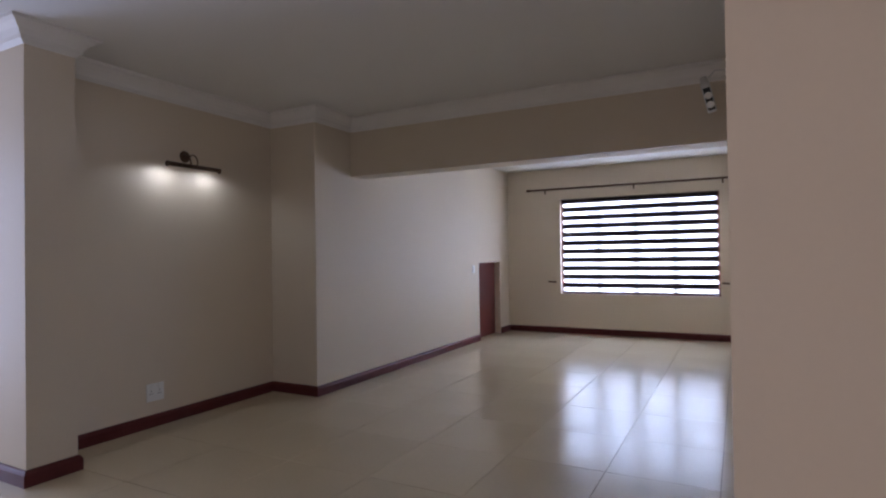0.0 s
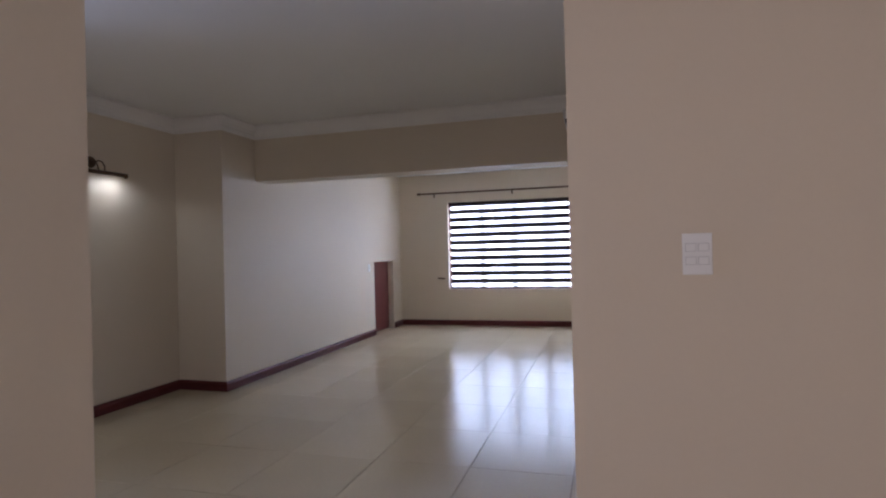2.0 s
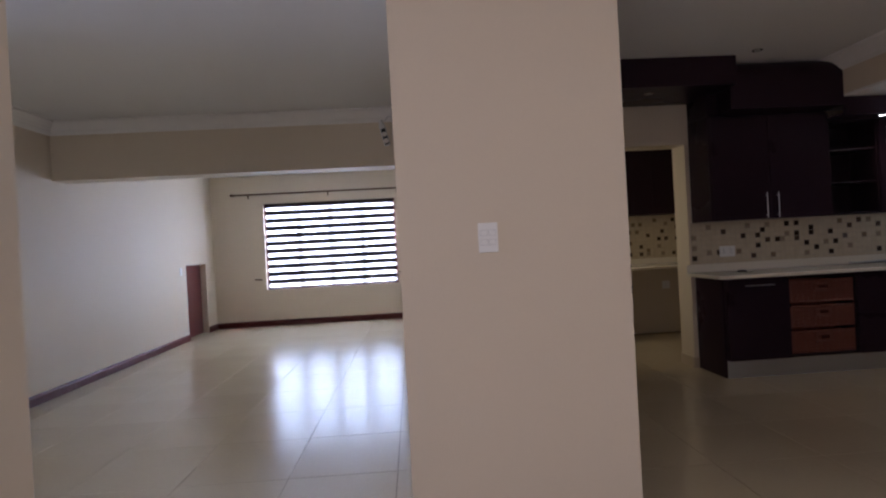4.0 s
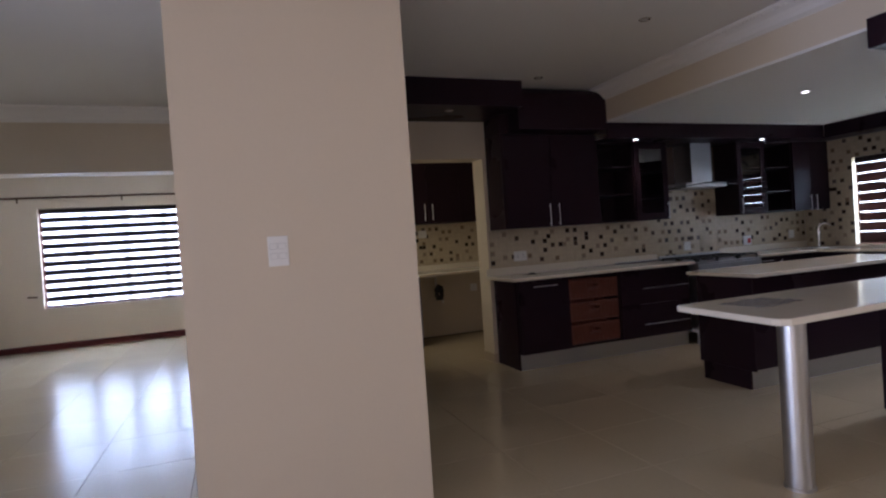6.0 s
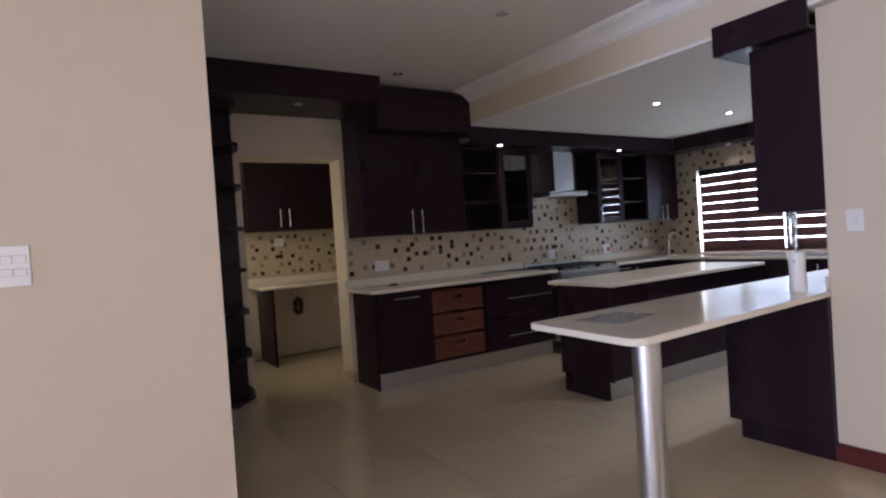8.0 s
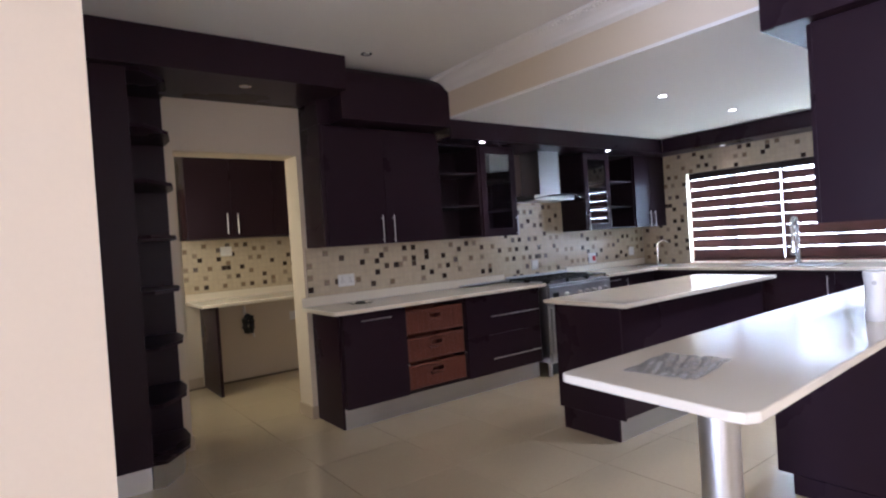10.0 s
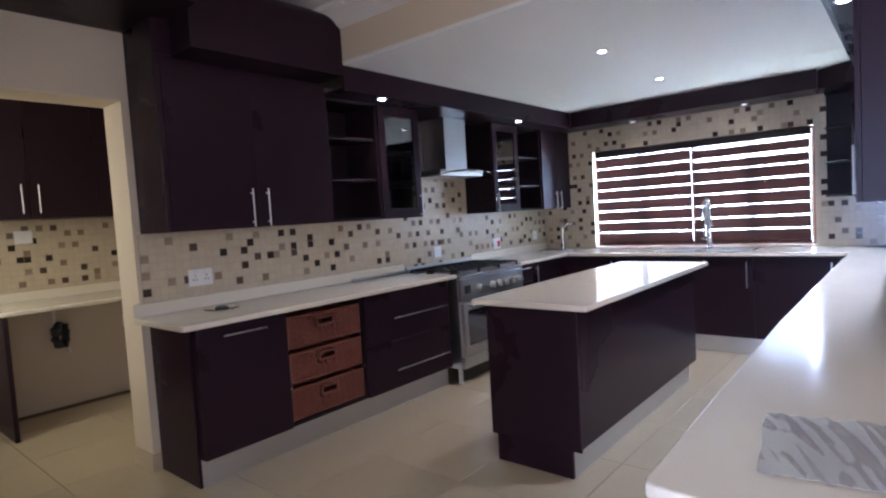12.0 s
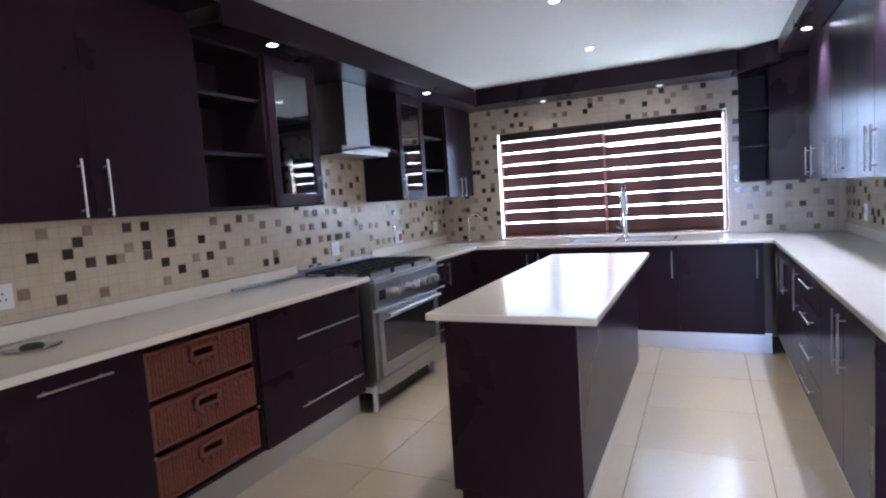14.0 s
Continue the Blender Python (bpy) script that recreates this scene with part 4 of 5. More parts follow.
part("front_rail", bm, DSTEEL, c, "curved steel front rail with buttons", True)
block("buttons", (-0.05, 0.05, -0.449, -0.444, 1.740, 1.756), BLACKP, c, 0)

for x0, x1 in ((5.453, 5.857), (6.163, 6.468)):
    p = thing("hood_side_panel", pose(x0, TILED - 0.012, 0), "dark brown wooden panel on the wall beside the hood chimney", "panel", "panels beside the hood")
    block("board", (0, x1 - x0, -0.016, 0, 1.775, UP1 - 0.002), WALNUT, p, 0.001)

# ---- sinks and taps ----
c = thing("kitchen_sink", pose(7.66, 2.86, 0), "stainless steel double bowl sink under the window", "sink")
for y0, y1 in ((-0.44, -0.03), (0.03, 0.44)):
    bm = bmesh.new()
    add_box(bm, -0.17, 0.16, y0, y1, 0.901, 0.906, 0.002)
    part("rim", bm, CHROME, c, "chrome sink rim")
    # flat sheet on the rim; the bowl's shade is put into its darker steel
    bm = bmesh.new()
    add_box(bm, -0.15, 0.14, y0 + 0.02, y1 - 0.02, 0.9062, 0.9075, 0)
    part("bowl", bm, surface("shaded sink steel", (0.30, 0.30, 0.31), 0.3, metal=1.0), c)
c = thing("spring_tap", pose(7.86, 2.86, 0.90), "tall chrome spring hose kitchen tap", "tap")
bm = bmesh.new()
add_lathe(bm, [(0.036, 0.0), (0.036, 0.018), (0.026, 0.024), (0.026, 0.15), (0.02, 0.155), (0.02, 0.17)], seg=18)
part("base", bm, CHROME, c, "", True)
path = [(0, 0, 0.15 + 0.02 * i) for i in range(12)] + [(-0.055 + 0.055 * math.cos(a), 0, 0.37 + 0.085 * math.sin(a)) for a in [i * math.pi / 12 for i in range(1, 13)]]
path += [(-0.11, 0, 0.37 - 0.03 * i) for i in range(1, 6)]
bm = bmesh.new()
add_tube(bm, path, 0.012, 8)
part("hose", bm, CHROME, c, "", True)
bm = bmesh.new()
turns = []
dense = []
for a, b in zip(path[3:], path[4:-2]):
    for k in range(16):
        dense.append(Vector(a).lerp(Vector(b), k / 16))
for i, p in enumerate(dense):
    d = (dense[min(i + 1, len(dense) - 1)] - dense[max(i - 1, 0)]).normalized()
    side = Vector((0, 1, 0))
    up = d.cross(side)
    turns.append(p + side * 0.021 * math.cos(i * 0.785) + up * 0.021 * math.sin(i * 0.785))
add_tube(bm, turns, 0.0042, 6)
part("spring", bm, CHROME, c, "coiled chrome spring", True)
bm = bmesh.new()
add_rod(bm, (-0.11, 0, 0.23), (-0.11, 0, 0.12), 0.02, 12, 0.026)
part("spray_head", bm, CHROME, c, "", True)
bm = bmesh.new()
add_rod(bm, (0, 0, 0.17), (-0.11, 0, 0.19), 0.006, 8)
add_rod(bm, (0, 0.02, 0.08), (0, 0.075, 0.10), 0.007, 8)
part("lever", bm, CHROME, c, "", True)

c = thing("goose_tap", pose(7.70, 4.33, 0.90), "slim chrome swan neck tap on the corner worktop", "tap")
bm = bmesh.new()
add_lathe(bm, [(0.026, 0.0), (0.026, 0.012), (0.018, 0.02), (0.016, 0.06), (0.012, 0.07)], seg=16)
part("base", bm, CHROME, c, "", True)
bm = bmesh.new()
path = [(0, 0, 0.06 + 0.02 * i) for i in range(9)] + [(0.05 - 0.05 * math.cos(a), -0.05 + 0.05 * math.cos(a), 0.23 + 0.065 * math.sin(a)) for a in [i * math.pi / 12 for i in range(1, 11)]]
add_tube(bm, path, 0.014, 10)
part("spout", bm, CHROME, c, "", True)
c = thing("prep_sink", pose(7.62, 4.36, 0.90), "small round stainless prep sink in the corner worktop", "sink")
bm = bmesh.new()
add_lathe(bm, [(0.17, 0.001), (0.17, 0.005), (0.155, 0.006), (0.15, 0.003), (0.02, 0.0025)], seg=32)
part("bowl", bm, STEEL, c, "", True)

# ---- electrical fittings ----


def face_plate(name, m, w, h, label, category, rockers=(), holes=(), red=None):
    """A white plastic plate in y = 0 of m, facing -y, centred on the origin."""
    p = thing(name, m, label, category)
    block("plate", (-w / 2, w / 2, -0.009, -0.0005, -h / 2, h / 2), PLASTIC, p, 0.003)
    for x, z, rw, rh in rockers:
        block("rocker", (x - rw / 2, x + rw / 2, -0.0125, -0.0088, z - rh / 2, z + rh / 2), PLASTIC, p, 0.0015)
        # grey sheet standing in for the shade in the gap round the rocker
        block("gap_shade", (x - rw / 2 - 0.0015, x + rw / 2 + 0.0015, -0.0093, -0.0089, z - rh / 2 - 0.0015, z + rh / 2 + 0.0015), GREY, p, 0)
    for x, z in holes:
        # black block proud of the plate, in place of the shade inside the hole
        block("pin_hole", (x - 0.003, x + 0.003, -0.0096, -0.0089, z - 0.004, z + 0.004), BLACKP, p, 0)
    if red:
        x, z, rw, rh = red
        block("red_rocker", (x - rw / 2, x + rw / 2, -0.014, -0.0088, z - rh / 2, z + rh / 2), REDP, p, 0.002, "red isolator rocker")
    return p


face_plate("light_switch", pose(1.127, 2.1008, 1.31, 0, 0, -5.5), 0.09, 0.136, "white four gang light switch on the beige wall", "switch",
           [(-0.019, 0.022, 0.03, 0.024), (0.019, 0.022, 0.03, 0.024), (-0.019, -0.022, 0.03, 0.024), (0.019, -0.022, 0.03, 0.024)])
face_plate("light_switch", pose(4.61, 1.035, 1.262, 0, 0, -90), 0.075, 0.115, "white single light switch beside the breakfast bar", "switch", [(0, 0.0, 0.018, 0.022)])
face_plate("light_switch", pose(-2.81, 8.40, 1.10, 0, 0, 90), 0.075, 0.115, "white single light switch by the small door", "switch", [(0, 0.0, 0.03, 0.04)])
PINS = [(-0.036, 0.012), (-0.046, -0.012), (-0.026, -0.012), (0.036, 0.012), (0.026, -0.012), (0.046, -0.012)]
face_plate("wall_socket", pose(-3.37, 3.58, 0.27, 0, 0, 90), 0.15, 0.14, "white double wall socket above the skirting board", "socket", [(-0.03, 0.045, 0.016, 0.022), (0.03, 0.045, 0.016, 0.022)], PINS)
face_plate("wall_socket", pose(3.75, TILED - 0.009, 1.085), 0.15, 0.10, "white double wall socket on the mosaic splashback", "socket", [(-0.03, 0.03, 0.014, 0.02), (0.03, 0.03, 0.014, 0.02)], PINS)
face_plate("wall_socket", pose(5.99, TILED - 0.009, 1.04), 0.10, 0.10, "white wall socket behind the cooker", "socket", [(0, 0.0, 0.02, 0.02)])
face_plate("isolator_switch", pose(6.95, TILED - 0.009, 1.045), 0.13, 0.115, "white cooker switch with a red rocker", "switch", red=(0.025, -0.005, 0.05, 0.06))
face_plate("wall_socket", pose(7.72, TILED - 0.009, 1.08), 0.09, 0.10, "white wall socket near the window corner", "socket", [(0, 0.0, 0.02, 0.02)])
face_plate("isolator_switch", pose(6.42, SOUTH + 0.009, 1.08, 0, 0, 180), 0.10, 0.10, "white switch with a red rocker above the counter", "switch", red=(0.0, 0.0, 0.055, 0.06))
face_plate("wall_socket", pose(7.35, SOUTH + 0.009, 1.07, 0, 0, 180), 0.10, 0.12, "white wall socket above the long counter", "socket", [(0, 0.0, 0.02, 0.02)])

# ---- lamps ----


def downlight(x, y, z, lit, watts, colour=WARM, group="recessed downlights"):
    label = {2: "lit recessed downlight with a chrome ring", 1: "faintly lit recessed downlight", 0: "unlit recessed downlight with a chrome ring"}[lit]
    d = thing("downlight", pose(x, y, z), label, "downlight", group)
    bm = bmesh.new()
    add_lathe(bm, [(0.032, -0.001), (0.041, -0.001), (0.041, -0.004), (0.035, -0.007), (0.031, -0.005)], seg=24)
    part("ring", bm, CHROME, d, "", True)
    bm = bmesh.new()
    add_lathe(bm, [(0.002, -0.006), (0.024, -0.006), (0.029, -0.0015), (0.002, -0.0015)], seg=20)
    part("bulb", bm, {2: BULB, 1: DIM, 0: GREY}[lit], d, "", False)
    if watts:
        spot_lamp("downlight_beam", (x, y, z - 0.02), (x, y, 0), watts, 100, colour, 0.7, 0.03)


COOL = (0.90, 0.95, 1.0)
downlight(5.65, 2.90, LOW, 2, 27)
downlight(6.82, 2.93, LOW, 2, 27)
downlight(4.92, 4.215, UP1 + 0.001, 2, 8)
downlight(6.69, 4.205, UP1 + 0.001, 2, 7)
downlight(6.78, 1.60, UP1 + 0.049, 2, 55, COOL)
downlight(5.40, 1.60, UP1 + 0.049, 2, 55, COOL)
downlight(7.86, 3.56, UP1 + 0.001, 1, 1.2)
downlight(7.86, 2.53, UP1 + 0.001, 1, 1.2)
downlight(3.69, 2.58, H, 0, 0)
downlight(3.65, 3.95, H, 0, 0)
downlight(2.87, 4.25, 2.49, 0, 0)

p = thing("picture_light", pose(-3.37, 3.87, 2.075), "bronze picture light with two lit lamps on the wall", "wall lamp")
bm = bmesh.new()
add_rod(bm, (0.002, 0, 0.10), (0.014, 0, 0.10), 0.05, 24, 0.042)
part("wall_rose", bm, BRASS, p, "", True)
bm = bmesh.new()
add_tube(bm, [(0.012, 0.03, 0.10), (0.05, 0.035, 0.115), (0.09, 0.035, 0.10), (0.115, 0.035, 0.06), (0.12, 0.03, 0.02)], 0.006, 8)
add_tube(bm, [(0.012, -0.03, 0.10), (0.05, -0.035, 0.115), (0.09, -0.035, 0.10), (0.115, -0.035, 0.06), (0.12, -0.03, 0.02)], 0.006, 8)
part("arm", bm, BRASS, p, "", True)
bm = bmesh.new()
seg = 10
for i in range(seg):
    a, b = -0.2 + math.pi * 1.2 * i / seg, -0.2 + math.pi * 1.2 * (i + 1) / seg
    v = [bm.verts.new((0.12 + 0.022 * math.cos(t), y, 0.0 + 0.022 * math.sin(t))) for t, y in ((a, -0.25), (b, -0.25), (b, 0.25), (a, 0.25))]
    bm.faces.new(v)
bmesh.ops.remove_doubles(bm, verts=bm.verts, dist=0.0005)
for y in (-0.25, 0.25):
    add_rod(bm, (0.12, y - 0.004, 0), (0.12, y + 0.004, 0), 0.023, 16)
part("shade", bm, BRASS, p, "long half round bronze shade", True)
for y in (-0.225, 0.19):
    bm = bmesh.new()
    bmesh.ops.create_uvsphere(bm, u_segments=12, v_segments=8, radius=0.006, matrix=Matrix.Translation((0.12, y * 0.95, 0.010)))
    part("bulb", bm, BULB, p, "lit bulb", True)
    spot_lamp("picture_light_beam", (-3.37 + 0.145, 3.87 + y, 2.045), (-3.37 + 0.0, 3.87 + y, 1.6), 4.5, 176, (0.86, 0.97, 0.93), 0.4, 0.05)

p = thing("spot_light", pose(0.715, 4.95, 2.39), "small chrome double spotlight on the living room wall", "wall lamp")
block("wall_plate", (-0.02, -0.001, -0.03, 0.03, -0.02, 0.13), STEEL, p, 0.004)
bm = bmesh.new()
add_tube(bm, [(-0.015, 0, 0.12), (-0.045, 0, 0.155), (-0.105, 0, 0.16), (-0.142, 0, 0.115)], 0.006, 8)
part("arm", bm, STEEL, p, "", True)
bm = bmesh.new()
add_box(bm, -0.030, 0.030, -0.026, 0.034, -0.135, 0.075, 0.014)
bar = part("housing", bm, STEEL, p, "brushed steel housing")
bar.location, bar.rotation_euler = (-0.152, 0, 0.012), (0, radians(-13), 0)
block("dark_slot", (-0.022, 0.022, -0.030, -0.024, -0.128, 0.030), IRON, bar, 0.004, "dark recess")
bm = bmesh.new()
add_rod(bm, (0, 0.0, 0.070), (0, 0.0, 0.115), 0.026, 16, 0.020)
part("cap", bm, STEEL, bar, "", True)
for z in (-0.085, -0.02):
    bm = bmesh.new()
    add_rod(bm, (0, -0.026, z), (0, -0.050, z - 0.010), 0.018, 16, 0.024)
    part("lamp_head", bm, CHROME, bar, "", True)

# ---- living room fittings ----
r = thing("curtain_rod", pose(-0.88, FAR - 0.07, 2.385), "thin dark bronze curtain rod above the window", "curtain rod")
bm = bmesh.new()
add_rod(bm, (-1.53, 0, 0), (1.56, 0, 0), 0.016, 12)
part("pole", bm, BRASS, r, "", True)
for x in (-1.53, 1.56):
    bm = bmesh.new()
    add_rod(bm, (x - 0.03, 0, 0), (x + 0.03, 0, 0), 0.023, 12)
    part("finial", bm, BRASS, r, "", True)
for x in (-1.26, 0.17, 1.42):
    bm = bmesh.new()
    add_rod(bm, (x, 0.0, -0.005), (x, 0.068, -0.005), 0.008, 8)
    add_box(bm, x - 0.012, x + 0.012, 0.06, 0.069, -0.07, 0.02)
    part("bracket", bm, BRASS, r)
for x in (-2.01, 0.575):
    k = thing("curtain_holdback", pose(x, FAR, 0.85), "dark bronze curtain holdback beside the window", "holdback", "curtain holdbacks")
    bm = bmesh.new()
    add_rod(bm, (0, -0.001, 0), (0, -0.09, 0), 0.008, 10)
    part("stem", bm, BRASS, k, "", True)
    bm = bmesh.new()
    add_rod(bm, (-0.065, -0.09, 0.004), (0.065, -0.09, -0.004), 0.014, 10)
    part("knob", bm, BRASS, k, "", True)

d = thing("door_1", pose(-2.90, 8.61, 0), "small low dark cherry wood door set into the wall", "door", kind="structure")
block("door_leaf", (-0.04, 0.0, 0.02, 0.83, 0.01, 1.175), CHERRY, d, 0.003)
block("door_frame", (-0.05, 0.03, 0.0, 0.019, 0, 1.197), CHERRY, d, 0.002)
block("lintel", (-0.05, 0.03, 0.02, 0.83, 1.176, 1.197), CHERRY, d, 0.002)

# ---- small things on the tops ----
a = thing("air_freshener", pose(4.50, 1.27, 0.9005), "white plastic automatic air freshener standing on the bar", "air freshener")
bm = bmesh.new()
add_lathe(bm, [(0.040, 0.0), (0.043, 0.01), (0.041, 0.05), (0.037, 0.10), (0.040, 0.16), (0.045, 0.20), (0.043, 0.212), (0.03, 0.215)], seg=28)
part("case", bm, PLASTIC, a, "", True)
bm = bmesh.new()
add_rod(bm, (-0.037, -0.005, 0.165), (-0.043, -0.006, 0.165), 0.009, 14)
part("nozzle", bm, GREY, a, "", True)

s = thing("plastic_sleeve", pose(3.30, 1.47, 0.9005, 0, 0, 8), "crumpled clear plastic sleeve lying on the breakfast bar", "plastic sleeve")
bm = bmesh.new()
nx, ny = 72, 54
grid = []
for i in range(nx + 1):
    row = []
    for j in range(ny + 1):
        x, y = -0.155 + 0.31 * i / nx, -0.115 + 0.23 * j / ny
        w1 = noise.noise(Vector((x * 11 - y * 40, x * 6 + y * 4, 1.3)))
        w2 = noise.noise(Vector((x * 18 - y * 62, y * 9 + x * 12, 5.1)))
        row.append(bm.verts.new((x + 0.004 * w2, y + 0.004 * w1, 0.006 + 0.0042 * w1 + 0.0018 * w2)))
    grid.append(row)
for i in range(nx):
    for j in range(ny):
        bm.faces.new((grid[i][j], grid[i + 1][j], grid[i + 1][j + 1], grid[i][j + 1]))
low = bmesh.ops.extrude_face_region(bm, geom=list(bm.faces))
bmesh.ops.translate(bm, verts=[v for v in low["geom"] if isinstance(v, bmesh.types.BMVert)], vec=(0, 0, -0.0012))
bmesh.ops.recalc_face_normals(bm, faces=bm.faces)


def film_plastic():
    m, n, l, b = material("crinkled clear plastic film")
    b.inputs["Base Color"].default_value = (0.85, 0.84, 0.84, 1)
    b.inputs["Roughness"].default_value = 0.08
    tr = n.new("ShaderNodeBsdfTransparent")
    tr.inputs["Color"].default_value = (0.93, 0.92, 0.93, 1)
    gl = n.new("ShaderNodeBsdfGlossy")
    gl.inputs["Roughness"].default_value = 0.07
    mix = n.new("ShaderNodeMixShader")
    mix.inputs[0].default_value = 0.27
    l.new(tr.outputs[0], mix.inputs[1])
    l.new(gl.outputs[0], mix.inputs[2])
    mix2 = n.new("ShaderNodeMixShader")
    mix2.inputs[0].default_value = 0.28
    l.new(mix.outputs[0], mix2.inputs[1])
    l.new(b.outputs[0], mix2.inputs[2])
    l.new(mix2.outputs[0], n["Material Output"].inputs["Surface"])
    return m


part("film", bm, film_plastic(), s, "", True)

s = thing("glass_plate", pose(3.76, 4.50, 0.9005), "round clear glass dish with a dark centre on the worktop", "dish")
bm = bmesh.new()
add_lathe(bm, [(0.03, 0.0005), (0.095, 0.002), (0.10, 0.006), (0.098, 0.008), (0.03, 0.004)], seg=36)
part("dish", bm, GLASS, s, "", True)
bm = bmesh.new()
add_lathe(bm, [(0.040, 0.003), (0.040, 0.009), (0.030, 0.016), (0.004, 0.016)], seg=24)
part("centre", bm, IRON, s, "black metal centre", True)
s = thing("metal_pipe", pose(5.25, TILED - 0.046, 0.9005), "thin dark steel pipe lying along the splashback", "pipe")
bm = bmesh.new()
add_rod(bm, (-0.31, 0, 0.011), (0.27, 0, 0.011), 0.009, 12)
add_rod(bm, (-0.325, 0, 0.011), (-0.305, 0, 0.011), 0.0108, 12)
part("tube", bm, DSTEEL, s, "", True)

# ---- scullery ----
SB = 6.69
c = thing("wall_cabinet", pose(2.89, 6.33, 0), "dark double door wall cabinet in the scullery", "cabinet", "kitchen wall cabinets")
carcass(c, 1.30, SB - 6.333, 1.53, 2.48)
leaf(c, 0, 0.43, 1.53, 2.47, ((0.38, 1.57), (0.38, 1.78)))
leaf(c, 0.43, 0.87, 1.53, 2.47, ((0.485, 1.57), (0.485, 1.78)))
leaf(c, 0.87, 1.30, 1.53, 2.47)
splashback(pose(2.90, SB, 0), [(0, 1.60, 0.97, 1.529)], "cream mosaic splashback with brown tiles in the scullery", 0.155)
worktop("worktop", [(2.90, 6.0), (4.58, 6.0), (4.58, SB - 0.009), (2.90, SB - 0.009)], "cream stone worktop in the scullery", splash=[(2.90, 4.57, SB - 0.028, SB - 0.009)])
c = thing("worktop_support", pose(3.06, 6.05, 0), "dark upright panel holding the scullery worktop", "panel")
block("board", (-0.03, 0.0, 0.0, 0.62, 0.0, BT), ESPRESSO, c)
sweep("baseboard_scullery", [(3.02, 6.7), (2.88, 6.7)], TB, SKTILE, "cream tile skirting in the scullery", "skirting")
d = thing("door_2", pose(2.22, 6.7, 0), "dark red wooden door at the back of the scullery", "door", kind="structure")
block("door_leaf", (0.0, 0.58, -0.03, -0.001, 0.01, 2.0), CHERRY, d, 0.003)
block("door_frame", (0.585, 0.645, -0.04, -0.001, 0.0, 2.06), CHERRY, d, 0.003)
h = thing("drain_hose", pose(3.50, SB - 0.01, 0.62), "coiled black drain hose hanging from the scullery wall", "hose")
bm = bmesh.new()
loop = []
for i in range(60):
    a = i * 0.42
    k = 0.55 + 0.45 * ((i * 7) % 15) / 15
    loop.append((0.05 * k * math.cos(a) + 0.008 * (i // 15), -0.03 - 0.012 * (i // 15), -0.03 + 0.115 * k * math.sin(a)))
add_tube(bm, loop, 0.017, 8)
part("coil", bm, BLACKP, h, "", True)
bm = bmesh.new()
add_rod(bm, (-0.02, -0.02, 0.08), (-0.02, -0.02, 0.18), 0.016, 12)
part("connector", bm, PLASTIC, h, "white plastic connector", True)
bm = bmesh.new()
add_rod(bm, (0.05, -0.05, -0.13), (0.06, -0.05, -0.17), 0.014, 12)
part("connector", bm, PLASTIC, h, "white plastic connector", True)
face_plate("wall_socket", pose(4.05, SB + 0.0095, 0.62), 0.10, 0.10, "white wall socket under the scullery worktop", "socket", [(0, 0, 0.02, 0.02)])
face_plate("wall_socket", pose(3.34, SB - 0.009, 1.40), 0.12, 0.10, "white wall socket under the scullery cabinet", "socket", [(0, 0, 0.02, 0.02)])

# a dark wooden corbel at the top of the switch wall's end
c = thing("wooden_corbel", pose(1.763, 2.15, 0), "small dark stained wooden corbel at the top of the wall end", "corbel")
bm = bmesh.new()
add_box(bm, 0.0, 0.042, -0.05, 0.05, 2.53, H - 0.002, 0.004)
add_box(bm, 0.0, 0.030, -0.045, 0.045, 2.505, 2.529, 0.006)
add_box(bm, 0.0, 0.016, -0.035, 0.035, 2.485, 2.504, 0.005)
part("block", bm, CHERRY, c)

# ---- floor tiles ----
JOINT = 0.0035
tile_meshes = {}


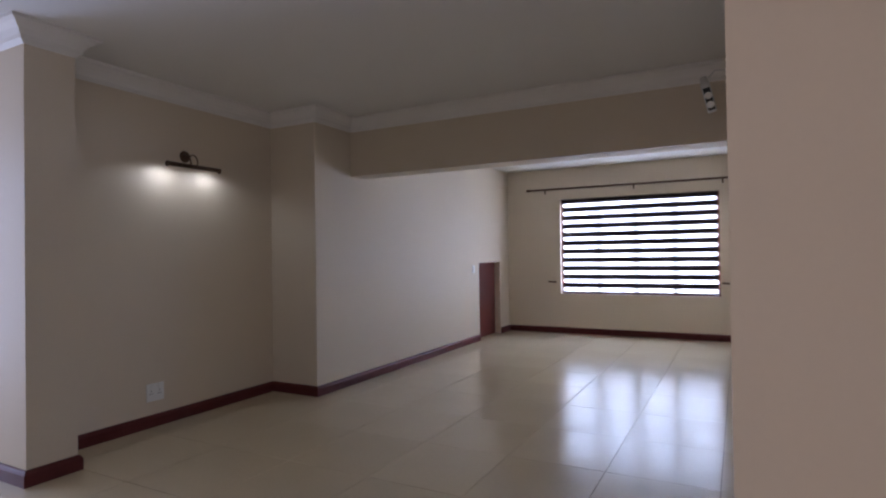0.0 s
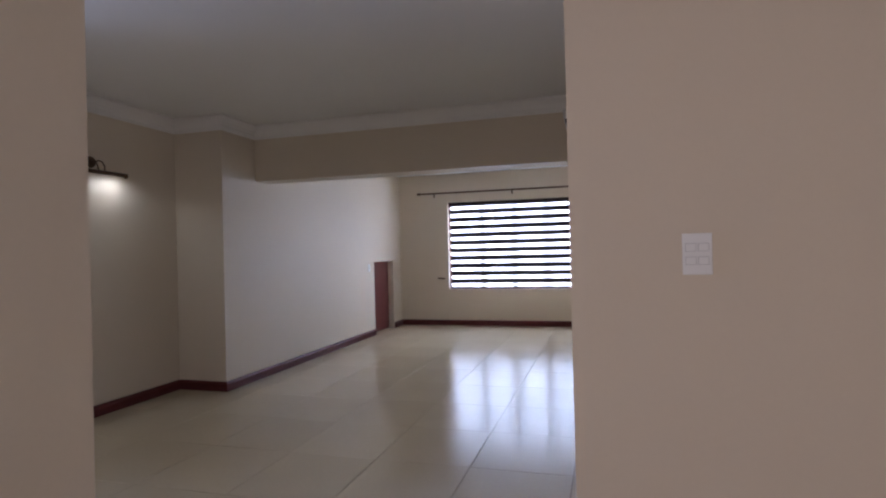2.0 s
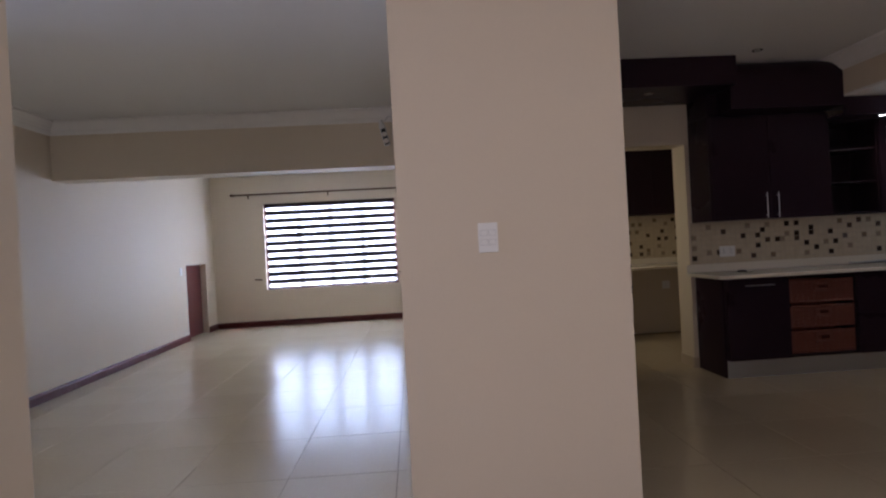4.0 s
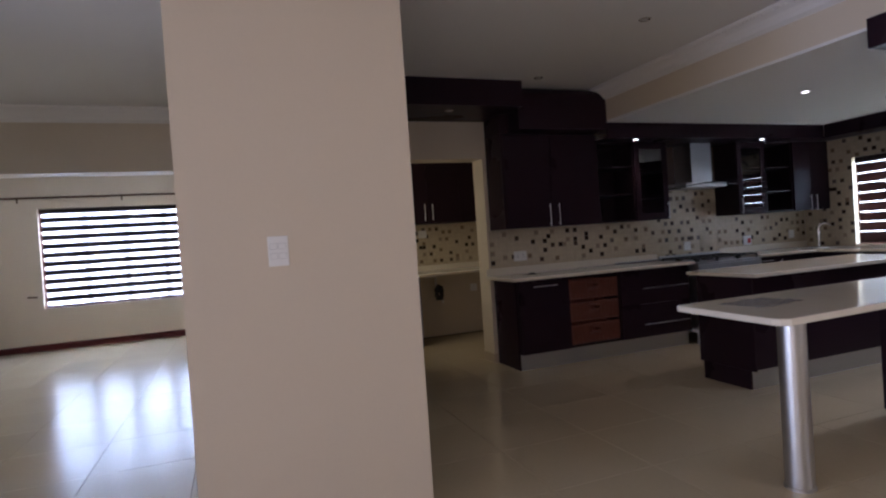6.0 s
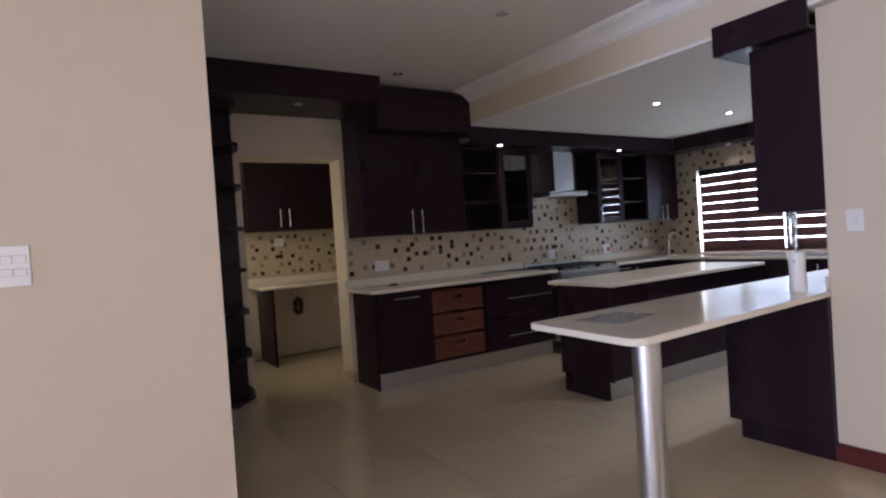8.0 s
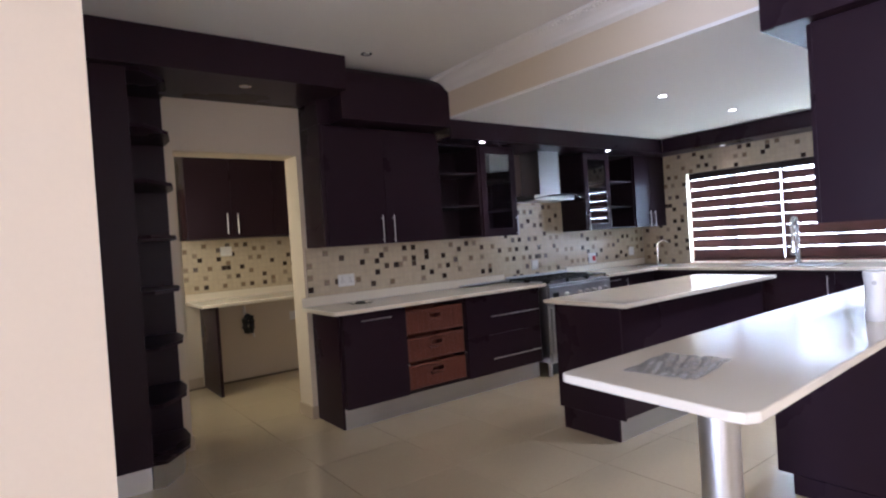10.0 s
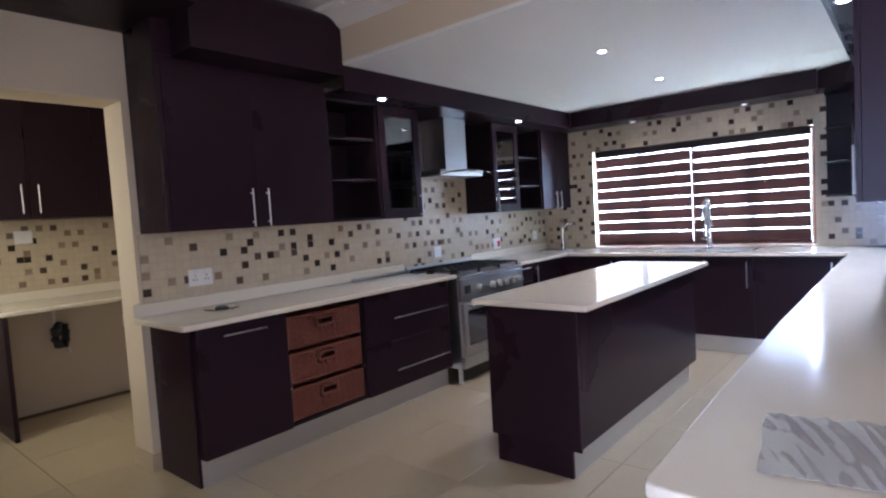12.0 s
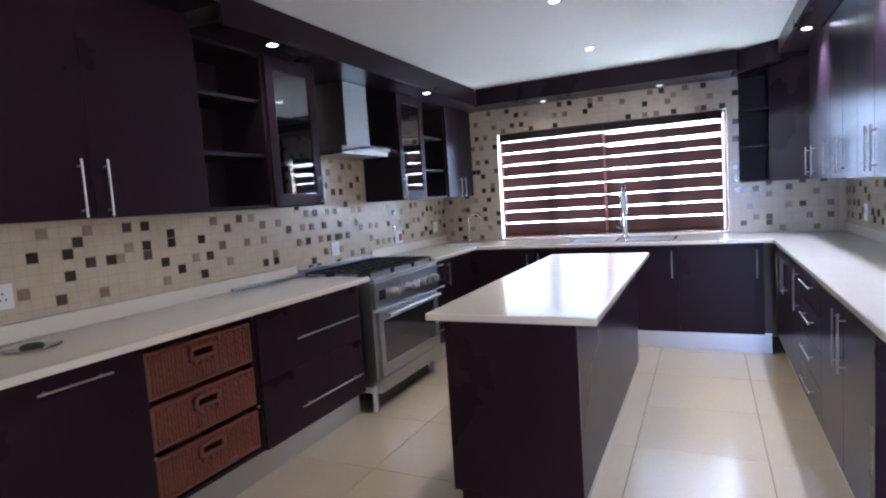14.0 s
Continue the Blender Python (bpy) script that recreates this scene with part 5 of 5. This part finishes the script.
def tile_mesh(w, h):
    key = (round(w, 3), round(h, 3))
    if key not in tile_meshes:
        bm = bmesh.new()
        a, b = w / 2 - JOINT / 2, h / 2 - JOINT / 2
        e = min(0.0003, a / 3, b / 3)
        low = [bm.verts.new((x, y, -0.006)) for x, y in ((-a, -b), (a, -b), (a, b), (-a, b))]
        mid = [bm.verts.new((x, y, -0.0003)) for x, y in ((-a, -b), (a, -b), (a, b), (-a, b))]
        top = [bm.verts.new((x, y, 0.0)) for x, y in ((-a + e, -b + e), (a - e, -b + e), (a - e, b - e), (-a + e, b - e))]
        for r0, r1 in ((low, mid), (mid, top)):
            for i in range(4):
                bm.faces.new((r0[i], r0[(i + 1) % 4], r1[(i + 1) % 4], r1[i]))
        bm.faces.new(top)
        tile_meshes[key] = mesh_of("tile", bm, TILE)
    return tile_meshes[key]


rest = bmesh.new()


def lay(x0, x1, y0, y1, ox, oy, px, py, near):
    """Tiles over a rectangle, from joints at ox, oy, cut at its edges."""
    for i in range(math.floor((x0 - ox) / px), math.ceil((x1 - ox) / px)):
        for j in range(math.floor((y0 - oy) / py), math.ceil((y1 - oy) / py)):
            a, b = max(x0, ox + i * px), min(x1, ox + (i + 1) * px)
            c, d = max(y0, oy + j * py), min(y1, oy + (j + 1) * py)
            if b - a < 0.02 or d - c < 0.02:
                continue
            cx, cy = (a + b) / 2, (c + d) / 2
            if near(cx, cy):
                o = new("tile", tile_mesh(b - a, d - c))
                o.parent = floor
                o.location = (cx, cy, 0)
            else:
                g = JOINT / 2
                low = [rest.verts.new((x, y, -0.006)) for x, y in ((a + g, c + g), (b - g, c + g), (b - g, d - g), (a + g, d - g))]
                top = [rest.verts.new((v.co.x, v.co.y, 0.0)) for v in low]
                for k in range(4):
                    rest.faces.new((low[k], low[(k + 1) % 4], top[(k + 1) % 4], top[k]))
                rest.faces.new(top)


lay(-5.2, 0.715, 1.115, FAR, 0.0, 0.725, 0.625, 0.688, lambda x, y: x > -3.5 and y < 8.4)
lay(0.715, 8.2, 1.115, 6.6, 2.38, 1.945, 0.625, 0.607, lambda x, y: 1.0 < x < 7.5 and y < 4.7)
lay(-5.2, 8.2, -3.2, 1.115, 2.38, 1.945, 0.625, 0.607, lambda x, y: 1.0 < x < 4.6 and y > 0.2)
o = part("tile_rest", rest, TILE, floor)
o["kind"] = "stuff"
